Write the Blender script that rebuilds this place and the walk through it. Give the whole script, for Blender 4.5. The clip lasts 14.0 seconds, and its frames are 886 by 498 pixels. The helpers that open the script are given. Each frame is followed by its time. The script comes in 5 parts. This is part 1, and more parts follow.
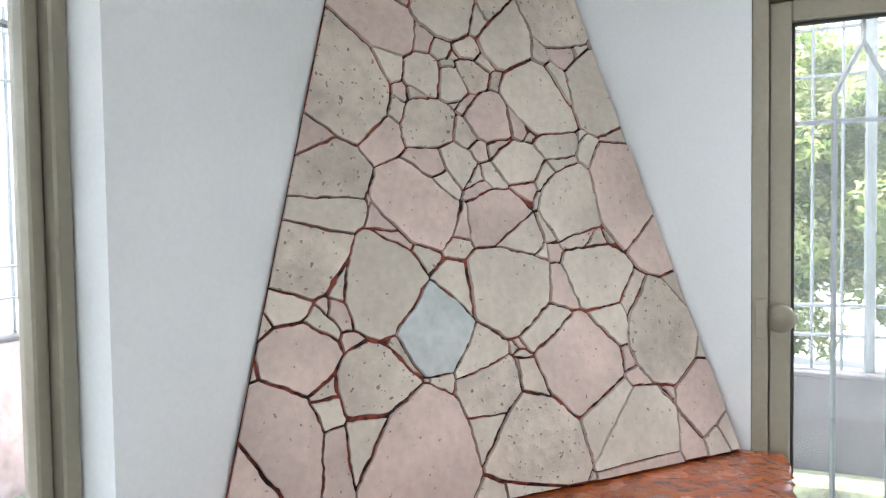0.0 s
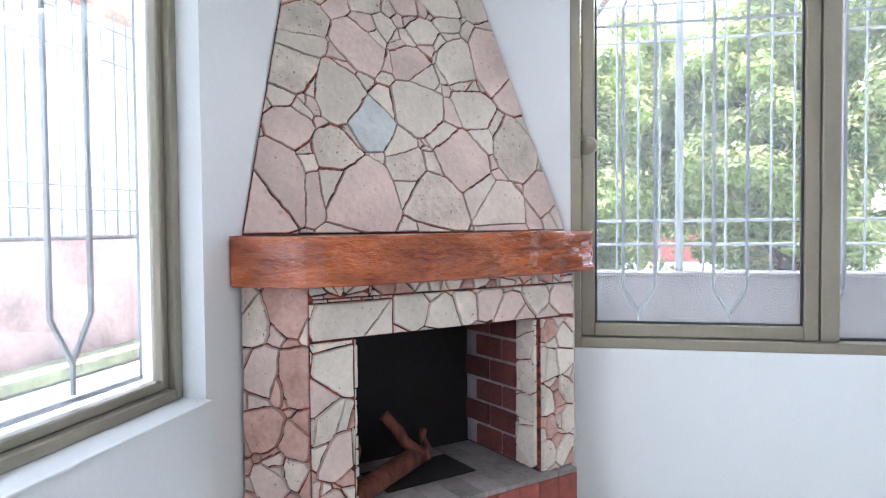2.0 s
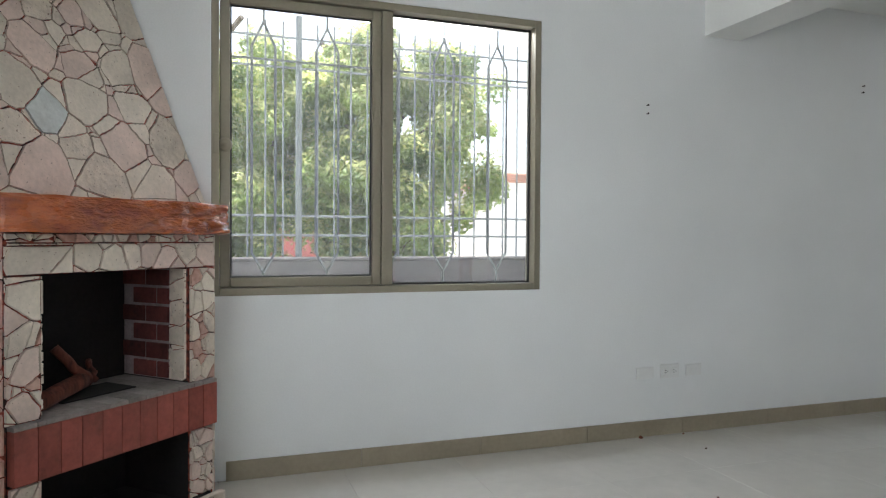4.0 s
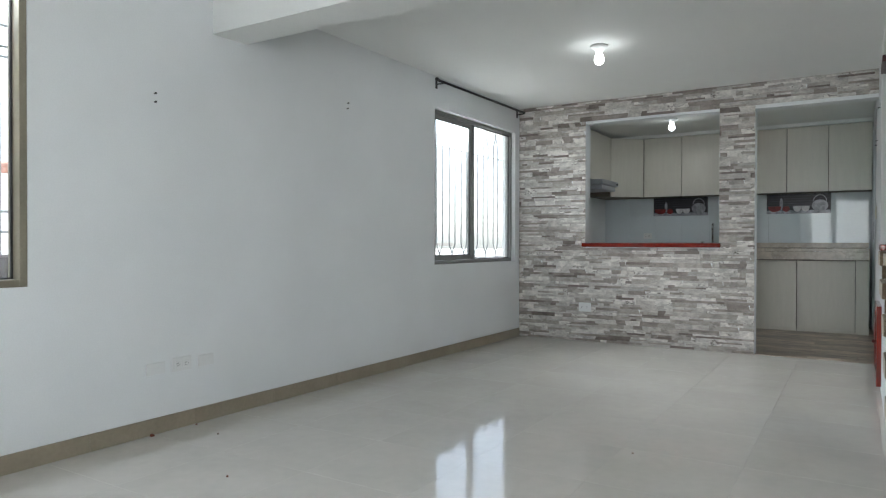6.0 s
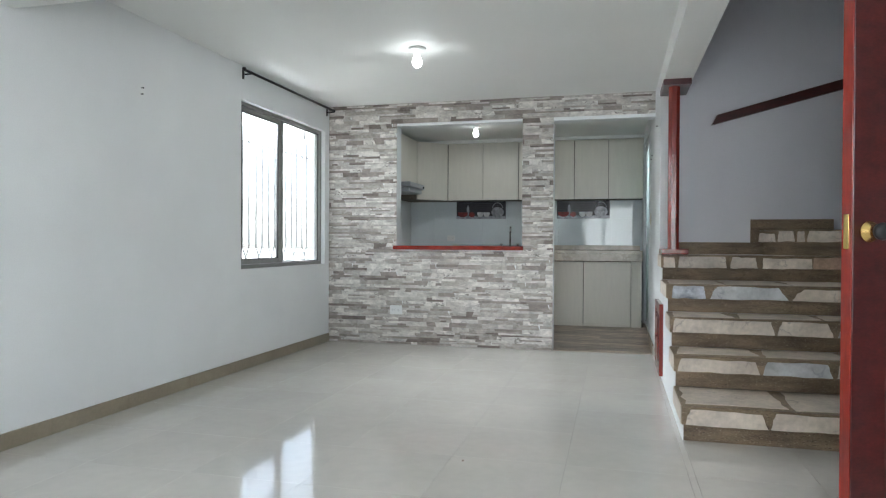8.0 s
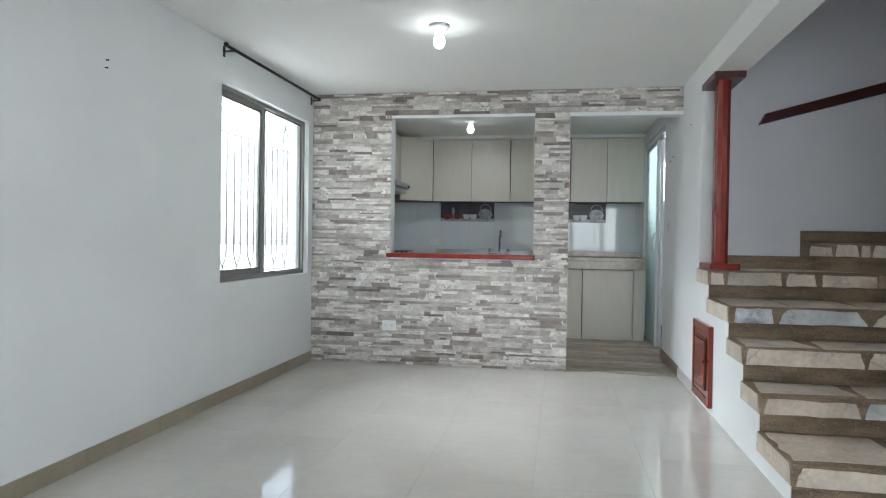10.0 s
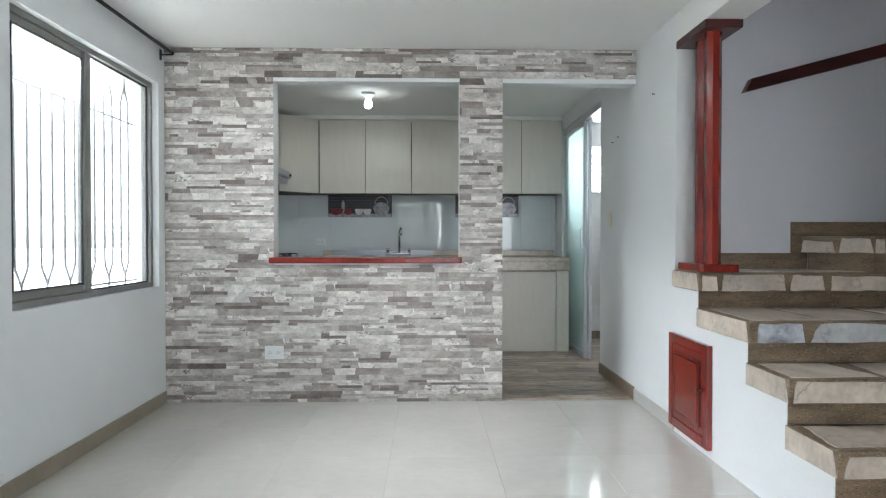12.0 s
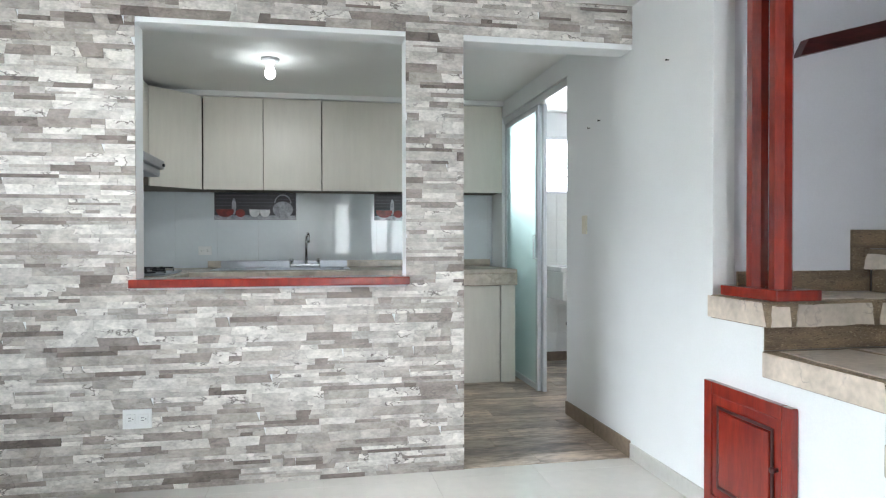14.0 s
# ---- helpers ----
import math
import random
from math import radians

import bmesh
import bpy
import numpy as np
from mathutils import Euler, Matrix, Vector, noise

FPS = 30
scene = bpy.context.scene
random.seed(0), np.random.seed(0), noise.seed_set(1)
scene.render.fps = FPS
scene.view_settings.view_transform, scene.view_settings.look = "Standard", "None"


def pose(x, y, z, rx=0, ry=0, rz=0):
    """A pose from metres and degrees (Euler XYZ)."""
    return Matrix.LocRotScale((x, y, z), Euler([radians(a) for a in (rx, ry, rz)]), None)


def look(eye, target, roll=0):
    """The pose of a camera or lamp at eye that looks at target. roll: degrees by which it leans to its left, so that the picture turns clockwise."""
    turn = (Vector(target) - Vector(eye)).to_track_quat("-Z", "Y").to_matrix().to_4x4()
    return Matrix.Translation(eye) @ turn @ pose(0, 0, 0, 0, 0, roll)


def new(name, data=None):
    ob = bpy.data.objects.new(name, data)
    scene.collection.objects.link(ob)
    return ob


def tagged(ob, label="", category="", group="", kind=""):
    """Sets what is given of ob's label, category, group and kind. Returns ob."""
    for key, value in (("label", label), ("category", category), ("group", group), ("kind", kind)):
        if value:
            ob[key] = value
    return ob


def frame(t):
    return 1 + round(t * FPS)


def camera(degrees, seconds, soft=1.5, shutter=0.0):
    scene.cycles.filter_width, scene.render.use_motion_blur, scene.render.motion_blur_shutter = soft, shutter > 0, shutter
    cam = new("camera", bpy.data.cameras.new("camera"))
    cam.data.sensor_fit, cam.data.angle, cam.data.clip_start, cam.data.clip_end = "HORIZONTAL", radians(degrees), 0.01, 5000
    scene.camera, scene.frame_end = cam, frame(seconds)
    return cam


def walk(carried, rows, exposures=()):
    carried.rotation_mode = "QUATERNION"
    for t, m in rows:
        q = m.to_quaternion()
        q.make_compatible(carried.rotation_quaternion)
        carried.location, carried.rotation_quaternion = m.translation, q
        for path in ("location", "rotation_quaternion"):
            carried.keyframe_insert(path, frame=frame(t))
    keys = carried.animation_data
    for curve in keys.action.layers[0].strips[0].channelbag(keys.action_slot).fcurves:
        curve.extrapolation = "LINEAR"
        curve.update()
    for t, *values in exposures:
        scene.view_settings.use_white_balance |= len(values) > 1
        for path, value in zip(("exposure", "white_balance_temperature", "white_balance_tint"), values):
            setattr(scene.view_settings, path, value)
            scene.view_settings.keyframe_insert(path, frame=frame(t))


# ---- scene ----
cam = camera(66.9, 14.0, 1.2)
PATH = [
    (0, (1.511, -6.58, 1.64), (-0.343, -7.328, 1.567), -0.8),
    (1, (1.784, -6.583, 1.366), (-0.145, -7.112, 1.349), -0.6),
    (1.5, (1.959, -6.548, 1.233), (0.014, -7.014, 1.21), -0.2),
    (2, (2.186, -6.469, 1.179), (0.229, -6.878, 1.115), -0.5),
    (2.2, (2.266, -6.484, 1.118), (0.295, -6.821, 1.091), -0.0),
    (4.3, (3.056, -6.514, 1.025), (1.262, -5.631, 0.985), 0.3),
    (4.5, (3.079, -6.522, 1.011), (1.373, -5.478, 0.977), 0.3),
    (5, (3.098, -6.521, 1.001), (1.62, -5.173, 0.975), 0.2),
    (5.5, (3.065, -6.505, 0.995), (1.81, -4.949, 0.971), 0.2),
    (6, (3.064, -6.488, 0.985), (2.011, -4.788, 0.966), 0.1),
    (6.5, (3.076, -6.478, 0.991), (2.222, -4.67, 0.971), 0.2),
    (7, (3.035, -6.464, 0.991), (2.35, -4.585, 0.973), 0.2),
    (7.5, (2.962, -6.429, 0.997), (2.395, -4.512, 0.98), 0.3),
    (8, (2.852, -6.396, 1.012), (2.355, -4.459, 0.994), 0.3),
    (8.5, (2.698, -6.338, 1.031), (2.233, -4.393, 1.012), 0.3),
    (8.7, (2.646, -6.31, 1.047), (2.189, -4.363, 1.027), 0.7),
    (10.8, (1.932, -5.33, 1.11), (1.709, -3.343, 1.083), 0.2),
    (11, (1.877, -5.212, 1.103), (1.69, -3.221, 1.077), 0.1),
    (11.5, (1.809, -4.897, 1.098), (1.734, -2.898, 1.071), 0.0),
    (12, (1.77, -4.577, 1.105), (1.817, -2.578, 1.077), -0.0),
    (12.5, (1.707, -4.281, 1.114), (1.884, -2.289, 1.089), -0.0),
    (13, (1.654, -3.961, 1.126), (1.92, -1.979, 1.103), -0.0),
    (13.5, (1.59, -3.637, 1.153), (1.915, -1.663, 1.128), -0.1),
    (14, (1.542, -3.321, 1.159), (1.918, -1.357, 1.136), -0.1),
]
EXPOSURE = [(0, 2.9, 6150, 12), (1.0, 2.85, 6000, 14), (2.2, 2.95, 5850, 16), (4.3, 2.0, 6520, 11), (6.0, 2.3, 6300, 10), (8.7, 2.78, 6250, 10), (11.0, 2.74, 6220, 10), (14.0, 3.34, 6250, 11)]
walk(cam, [(t, look(eye, target, roll)) for t, eye, target, roll in PATH], EXPOSURE)

# ---- light ----
world = bpy.data.worlds.new("sky")
scene.world = world
world.use_nodes = True
wn = world.node_tree
sky = wn.nodes.new("ShaderNodeTexSky")
sky.sky_type, sky.sun_disc = "NISHITA", False
sky.sun_elevation, sky.sun_rotation = radians(77), radians(221)
sky.air_density, sky.dust_density, sky.ozone_density = 1.0, 2.0, 1.0
wn.nodes["Background"].inputs["Strength"].default_value = 0.15
haze = wn.nodes.new("ShaderNodeHueSaturation")
haze.inputs["Saturation"].default_value = 0.5
wn.links.new(sky.outputs["Color"], haze.inputs["Color"])
wn.links.new(haze.outputs["Color"], wn.nodes["Background"].inputs["Color"])
sun = new("sun", bpy.data.lights.new("sun", "SUN"))
sun.data.energy, sun.data.angle, sun.data.color = 4.2, radians(2), (1.0, 0.96, 0.9)
sun.matrix_world = look((-1.2, -1.4, 8), (0, 0, 0))


def window_light(name, centre, target, w, h, watts, spread=180):
    """An area lamp added at a window in place of its sky light."""
    lamp = new(name, bpy.data.lights.new(name, "AREA"))
    lamp.data.shape, lamp.data.size, lamp.data.size_y, lamp.data.energy = "RECTANGLE", w, h, watts
    lamp.data.color, lamp.data.spread = (0.95, 0.98, 1.0), radians(spread)
    lamp.matrix_world = look(centre, target)
    return lamp


window_light("sky_at_window_1", (-0.36, -5.735, 2.20), (1.4, -5.3, 0.95), 1.5, 0.14, 2.1)
window_light("sky_at_window_2", (-0.36, -1.10, 2.21), (3.2, -1.5, 1.0), 0.9, 0.14, 6.2, 98)
# Lamp added in the unseen part of the front window to brighten the room.
window_light("fill_lamp_at_window_3", (3.05, -7.44, 1.46), (3.05, -5.0, 1.40), 2.0, 1.15, 9.5)
window_light("sky_at_window_4", (3.92, 3.02, 1.89), (3.85, 1.5, 1.3), 0.98, 0.48, 1.1)


def bulb_light(name, place, watts):
    """The downward light of a bulb whose holder shades the ceiling."""
    lamp = new(name, bpy.data.lights.new(name, "SPOT"))
    lamp.data.energy, lamp.data.shadow_soft_size, lamp.data.color = watts, 0.03, (0.95, 1.0, 0.98)
    lamp.data.spot_size, lamp.data.spot_blend = radians(178), 0.3
    lamp.location = place
    return lamp


bulb_light("room_bulb_light", (1.475, -1.80, 2.285), 0.34)
bulb_light("kitchen_bulb_light", (1.25, 1.38, 2.285), 1.2)


# ---- materials ----
def mat(name, color, rough=0.6, metal=0.0, vary=0.06, scale=6.0, fine=60.0, bump=0.1, per=0.0, dark=None, stretch=(1, 1, 1), spec=0.5, coat=0.0, dist=0.003, edge=0.18):
    """A procedural surface: base colour with broad stains, fine grain, fine relief and a shade of its own for each piece (per)."""
    m = bpy.data.materials.new(name)
    m.use_nodes = True
    t, n = m.node_tree, m.node_tree.nodes
    p = n["Principled BSDF"]
    p.inputs["Metallic"].default_value = metal
    p.inputs["Specular IOR Level"].default_value = spec
    p.inputs["Coat Weight"].default_value = coat
    p.inputs["Coat Roughness"].default_value = 0.12
    co, mp = n.new("ShaderNodeTexCoord"), n.new("ShaderNodeMapping")
    mp.inputs["Scale"].default_value = stretch
    t.links.new(co.outputs["Object"], mp.inputs["Vector"])
    big, small = n.new("ShaderNodeTexNoise"), n.new("ShaderNodeTexNoise")
    big.inputs["Scale"].default_value, small.inputs["Scale"].default_value = scale, fine
    big.inputs["Detail"].default_value, small.inputs["Detail"].default_value = 5, 4
    vec = mp.outputs["Vector"]
    if per:
        info, add = n.new("ShaderNodeObjectInfo"), n.new("ShaderNodeVectorMath")
        mul = n.new("ShaderNodeMath")
        mul.operation, mul.inputs[1].default_value = "MULTIPLY", 37.0
        t.links.new(info.outputs["Random"], mul.inputs[0])
        t.links.new(vec, add.inputs[0])
        t.links.new(mul.outputs[0], add.inputs[1])
        vec = add.outputs[0]
    t.links.new(vec, big.inputs["Vector"])
    t.links.new(vec, small.inputs["Vector"])
    ramp = n.new("ShaderNodeValToRGB")
    c = Vector(color)
    lo = Vector(dark) if dark else c * (1 - 2.2 * vary)
    hi = c * (1 + 1.2 * vary)
    ramp.color_ramp.elements[0].position, ramp.color_ramp.elements[1].position = 0.5 - edge, 0.5 + edge
    ramp.color_ramp.elements[0].color = (*lo, 1)
    ramp.color_ramp.elements[1].color = (*[min(1, v) for v in hi], 1)
    mixf = n.new("ShaderNodeMath")
    mixf.operation, mixf.inputs[1].default_value = "MULTIPLY_ADD", 0.35
    t.links.new(small.outputs["Fac"], mixf.inputs[0])
    half = n.new("ShaderNodeMath")
    half.operation, half.inputs[1].default_value = "MULTIPLY", 0.65
    t.links.new(big.outputs["Fac"], half.inputs[0])
    t.links.new(half.outputs[0], mixf.inputs[2])
    t.links.new(mixf.outputs[0], ramp.inputs["Fac"])
    colour = ramp.outputs["Color"]
    if per:
        hsv = n.new("ShaderNodeHueSaturation")
        rng = n.new("ShaderNodeMapRange")
        rng.inputs["To Min"].default_value, rng.inputs["To Max"].default_value = 1 - per, 1 + per
        t.links.new(info.outputs["Random"], rng.inputs["Value"])
        t.links.new(rng.outputs["Result"], hsv.inputs["Value"])
        t.links.new(colour, hsv.inputs["Color"])
        colour = hsv.outputs["Color"]
    t.links.new(colour, p.inputs["Base Color"])
    rr = n.new("ShaderNodeMapRange")
    rr.inputs["To Min"].default_value, rr.inputs["To Max"].default_value = max(0, rough * 0.85), min(1, rough * 1.15)
    t.links.new(big.outputs["Fac"], rr.inputs["Value"])
    t.links.new(rr.outputs["Result"], p.inputs["Roughness"])
    if bump:
        b = n.new("ShaderNodeBump")
        b.inputs["Strength"].default_value, b.inputs["Distance"].default_value = bump, dist
        t.links.new(small.outputs["Fac"], b.inputs["Height"])
        t.links.new(b.outputs["Normal"], p.inputs["Normal"])
    return m


def veined(m, color, scale=9.0, width=0.03, amount=0.8):
    """Adds thin dark cracks to a surface."""
    t, n = m.node_tree, m.node_tree.nodes
    p = n["Principled BSDF"]
    old = p.inputs["Base Color"].links[0].from_socket
    noise_node = next(x for x in n if x.bl_idname == "ShaderNodeTexNoise")
    src = noise_node.inputs["Vector"].links[0].from_socket
    warp = n.new("ShaderNodeTexNoise")
    warp.inputs["Scale"].default_value, warp.inputs["Detail"].default_value = scale, 6
    t.links.new(src, warp.inputs["Vector"])
    dif = n.new("ShaderNodeMath")
    dif.operation, dif.inputs[1].default_value = "SUBTRACT", 0.5
    t.links.new(warp.outputs["Fac"], dif.inputs[0])
    ab = n.new("ShaderNodeMath")
    ab.operation = "ABSOLUTE"
    t.links.new(dif.outputs[0], ab.inputs[0])
    rng = n.new("ShaderNodeMapRange")
    rng.inputs["From Min"].default_value, rng.inputs["From Max"].default_value = 0.0, width
    rng.inputs["To Min"].default_value, rng.inputs["To Max"].default_value = amount, 0.0
    t.links.new(ab.outputs[0], rng.inputs["Value"])
    gate = n.new("ShaderNodeTexNoise")
    gate.inputs["Scale"].default_value = scale * 0.6
    t.links.new(src, gate.inputs["Vector"])
    cut = n.new("ShaderNodeMapRange")
    cut.inputs["From Min"].default_value, cut.inputs["From Max"].default_value = 0.5, 0.6
    t.links.new(gate.outputs["Fac"], cut.inputs["Value"])
    mul = n.new("ShaderNodeMath")
    mul.operation = "MULTIPLY"
    t.links.new(rng.outputs["Result"], mul.inputs[0])
    t.links.new(cut.outputs["Result"], mul.inputs[1])
    mix = n.new("ShaderNodeMix")
    mix.data_type = "RGBA"
    mix.inputs["B"].default_value = (*color, 1)
    t.links.new(mul.outputs[0], mix.inputs["Factor"])
    t.links.new(old, mix.inputs["A"])
    t.links.new(mix.outputs["Result"], p.inputs["Base Color"])
    return m


def speckled(m, color, scale=170.0, start=0.67):
    """Adds small dark pits."""
    t, n = m.node_tree, m.node_tree.nodes
    p = n["Principled BSDF"]
    old = p.inputs["Base Color"].links[0].from_socket
    noise_node = next(x for x in n if x.bl_idname == "ShaderNodeTexNoise")
    src = noise_node.inputs["Vector"].links[0].from_socket
    dots = n.new("ShaderNodeTexNoise")
    dots.inputs["Scale"].default_value, dots.inputs["Detail"].default_value = scale, 2
    t.links.new(src, dots.inputs["Vector"])
    rng = n.new("ShaderNodeMapRange")
    rng.inputs["From Min"].default_value, rng.inputs["From Max"].default_value = start, start + 0.05
    rng.inputs["To Max"].default_value = 0.85
    t.links.new(dots.outputs["Fac"], rng.inputs["Value"])
    mix = n.new("ShaderNodeMix")
    mix.data_type = "RGBA"
    mix.inputs["B"].default_value = (*color, 1)
    t.links.new(rng.outputs["Result"], mix.inputs["Factor"])
    t.links.new(old, mix.inputs["A"])
    t.links.new(mix.outputs["Result"], p.inputs["Base Color"])
    return m


def dust_and_glare(m, share=0.040):
    """Dust on a pane, with glare painted in: a thin veil that scatters the daylight."""
    t, n = m.node_tree, m.node_tree.nodes
    p, out = n["Principled BSDF"], n["Material Output"]
    veil, mix = n.new("ShaderNodeBsdfTranslucent"), n.new("ShaderNodeMixShader")
    co, cloud, rng = n.new("ShaderNodeTexCoord"), n.new("ShaderNodeTexNoise"), n.new("ShaderNodeMapRange")
    cloud.inputs["Scale"].default_value, cloud.inputs["Detail"].default_value = 3.0, 6
    rng.inputs["To Min"].default_value, rng.inputs["To Max"].default_value = share * 0.5, share * 1.5
    veil.inputs["Color"].default_value = (0.9, 0.92, 0.93, 1)
    t.links.new(co.outputs["Object"], cloud.inputs["Vector"])
    t.links.new(cloud.outputs["Fac"], rng.inputs["Value"])
    t.links.new(rng.outputs["Result"], mix.inputs["Fac"])
    t.links.new(p.outputs["BSDF"], mix.inputs[1])
    t.links.new(veil.outputs["BSDF"], mix.inputs[2])
    t.links.new(mix.outputs["Shader"], out.inputs["Surface"])
    return m


def glass(name, rough=0.0, color=(0.93, 0.97, 0.96)):
    m = bpy.data.materials.new(name)
    m.use_nodes = True
    p = m.node_tree.nodes["Principled BSDF"]
    p.inputs["Base Color"].default_value = (*color, 1)
    p.inputs["Transmission Weight"].default_value = 1.0
    p.inputs["Roughness"].default_value = rough
    p.inputs["IOR"].default_value = 1.45
    return m


def glow(name, color, strength):
    m = bpy.data.materials.new(name)
    m.use_nodes = True
    p = m.node_tree.nodes["Principled BSDF"]
    p.inputs["Base Color"].default_value = (*color, 1)
    p.inputs["Emission Color"].default_value = (*color, 1)
    p.inputs["Emission Strength"].default_value = strength
    return m


M_WALL = mat("white_wall_paint", (0.80, 0.82, 0.825), 0.6, vary=0.032, scale=1.3, fine=140, bump=0.06)
M_LILAC = mat("lilac_wall_paint", (0.66, 0.66, 0.70), 0.65, vary=0.03, scale=1.5, fine=140, bump=0.06)
M_CEIL = mat("ceiling_paint", (0.82, 0.83, 0.81), 0.7, vary=0.02, scale=1.0, fine=120, bump=0.05)
M_FLOOR = mat("polished_porcelain", (0.60, 0.58, 0.535), 0.085, vary=0.035, scale=2.5, fine=18, bump=0.008, per=0.006, spec=1.0)
M_JOINT = mat("tile_joint", (0.585, 0.565, 0.52), 0.2, vary=0.05)
M_BASE = mat("beige_skirting_tile", (0.31, 0.265, 0.195), 0.35, vary=0.08, scale=4, fine=50, bump=0.03, per=0.04)
M_PALEBASE = mat("pale_grey_skirting_tile", (0.55, 0.54, 0.51), 0.35, vary=0.06, scale=4, fine=50, bump=0.03)
M_MARBLE = speckled(mat("cream_paving_stone", (0.71, 0.625, 0.53), 0.5, vary=0.10, scale=7, fine=70, bump=0.35, per=0.08), (0.24, 0.16, 0.13), 110, 0.69)
M_PINK = speckled(mat("pink_paving_stone", (0.68, 0.53, 0.465), 0.5, vary=0.11, scale=8, fine=70, bump=0.35, per=0.08), (0.24, 0.16, 0.13), 110, 0.69)
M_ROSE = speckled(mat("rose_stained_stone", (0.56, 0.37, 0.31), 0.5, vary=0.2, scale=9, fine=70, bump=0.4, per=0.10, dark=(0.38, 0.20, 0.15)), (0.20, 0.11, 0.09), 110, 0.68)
M_BLUE = mat("pale_blue_grey_stone", (0.61, 0.64, 0.63), 0.45, vary=0.12, scale=9, fine=60, bump=0.3, per=0.05)
M_PITTED = speckled(mat("pitted_travertine", (0.68, 0.585, 0.495), 0.6, vary=0.14, scale=12, fine=50, bump=0.7, per=0.08, dist=0.006), (0.20, 0.14, 0.11), 100, 0.645)
M_MORTAR = mat("dark_red_mortar", (0.23, 0.046, 0.028), 0.9, dark=(0.035, 0.014, 0.010), edge=0.06, vary=0.3, scale=34, fine=120, bump=0.6)
M_MANTEL = mat("orange_varnished_timber", (0.40, 0.098, 0.020), 0.27, vary=0.3, scale=5.5, fine=34, bump=0.8, edge=0.15, dark=(0.21, 0.040, 0.016), stretch=(1.0, 1.0, 3.2), coat=0.7, dist=0.012)
M_REDWOOD = mat("red_varnished_wood", (0.21, 0.014, 0.006), 0.22, vary=0.3, scale=6, fine=40, bump=0.08, dark=(0.145, 0.010, 0.006), stretch=(4, 4, 0.6), coat=0.5)
# Wood of the handrails; on the entrance door it carries the face's shade.
M_DARKRED = mat("dark_and_shaded_red_varnished_wood", (0.062, 0.009, 0.008), 0.35, vary=0.25, scale=5, fine=40, bump=0.05, stretch=(0.6, 4, 4), coat=0.3)
M_BRICK = mat("soot_stained_brick", (0.145, 0.034, 0.030), 0.8, vary=0.3, scale=9, fine=60, bump=0.5, per=0.25)
M_PALEJOINT = mat("pale_brick_mortar", (0.34, 0.28, 0.28), 0.9, vary=0.2, scale=12, fine=80, bump=0.4)
M_SOOTBLACK = mat("soot_black", (0.012, 0.010, 0.010), 0.95, vary=0.3, scale=6, fine=60, bump=0.2)
M_HEARTHRED = mat("red_painted_hearth_brick", (0.30, 0.07, 0.05), 0.55, vary=0.2, scale=7, fine=50, bump=0.3, per=0.15)
M_ASH = mat("ash_dusted_brick", (0.27, 0.24, 0.23), 0.85, vary=0.2, scale=8, fine=60, bump=0.3, per=0.08)
M_LOG = mat("dry_log_bark", (0.17, 0.05, 0.03), 0.85, vary=0.4, scale=8, fine=30, bump=0.8, stretch=(3, 3, 0.6))
M_BRONZE = mat("bronze_aluminium", (0.30, 0.27, 0.205), 0.4, metal=0.25, vary=0.06, scale=3, fine=90, bump=0.03)
M_GREYALU = mat("grey_aluminium", (0.60, 0.62, 0.63), 0.38, metal=0.4, vary=0.05, scale=3, fine=90, bump=0.03)
M_DARKALU = mat("dull_grey_aluminium", (0.26, 0.26, 0.25), 0.4, metal=0.4, vary=0.06, scale=3, fine=90, bump=0.03)
M_RUBBER = mat("black_gasket", (0.04, 0.04, 0.04), 0.7, vary=0.1)
M_BAR = mat("grey_painted_iron", (0.20, 0.22, 0.22), 0.5, metal=0.1, vary=0.12, scale=8, fine=60, bump=0.1)
M_FENCE = mat("weathered_iron_bar", (0.17, 0.19, 0.19), 0.6, metal=0.1, vary=0.15, scale=8, fine=60, bump=0.1)
M_BLACK = mat("black_metal", (0.02, 0.02, 0.022), 0.4, metal=0.3, vary=0.1)
M_CHROME = mat("chrome", (0.75, 0.76, 0.77), 0.12, metal=1.0, vary=0.02, bump=0)
M_BRASS = mat("brass", (0.72, 0.50, 0.18), 0.2, metal=1.0, vary=0.04, bump=0)
M_PLASTIC = mat("white_plastic", (0.76, 0.77, 0.765), 0.35, vary=0.02, bump=0)
M_IVORY = mat("ivory_plastic", (0.72, 0.68, 0.56), 0.35, vary=0.02, bump=0)
M_SLOT = mat("dark_slot", (0.05, 0.05, 0.05), 0.6, vary=0.1, bump=0)
M_GRANITO = speckled(speckled(mat("washed_gravel_terrazzo", (0.235, 0.17, 0.105), 0.5, vary=0.3, scale=9, fine=120, bump=0.8, dark=(0.09, 0.058, 0.034), dist=0.005, stretch=(0.5, 0.5, 2.2)), (0.06, 0.038, 0.025), 120, 0.60), (0.42, 0.34, 0.24), 140, 0.63)
M_TREAD = veined(mat("cream_marble_tread", (0.60, 0.52, 0.44), 0.4, vary=0.16, scale=6, fine=40, bump=0.15, per=0.14), (0.20, 0.17, 0.16), 7, 0.02, 0.6)
M_TREADBLUE = veined(mat("blue_veined_marble", (0.46, 0.48, 0.52), 0.4, vary=0.3, scale=11, fine=40, bump=0.15), (0.05, 0.065, 0.12), 9, 0.09, 0.95)
M_TREADPINK = mat("pink_marble_tread", (0.46, 0.31, 0.22), 0.45, vary=0.2, scale=9, fine=60, bump=0.25)
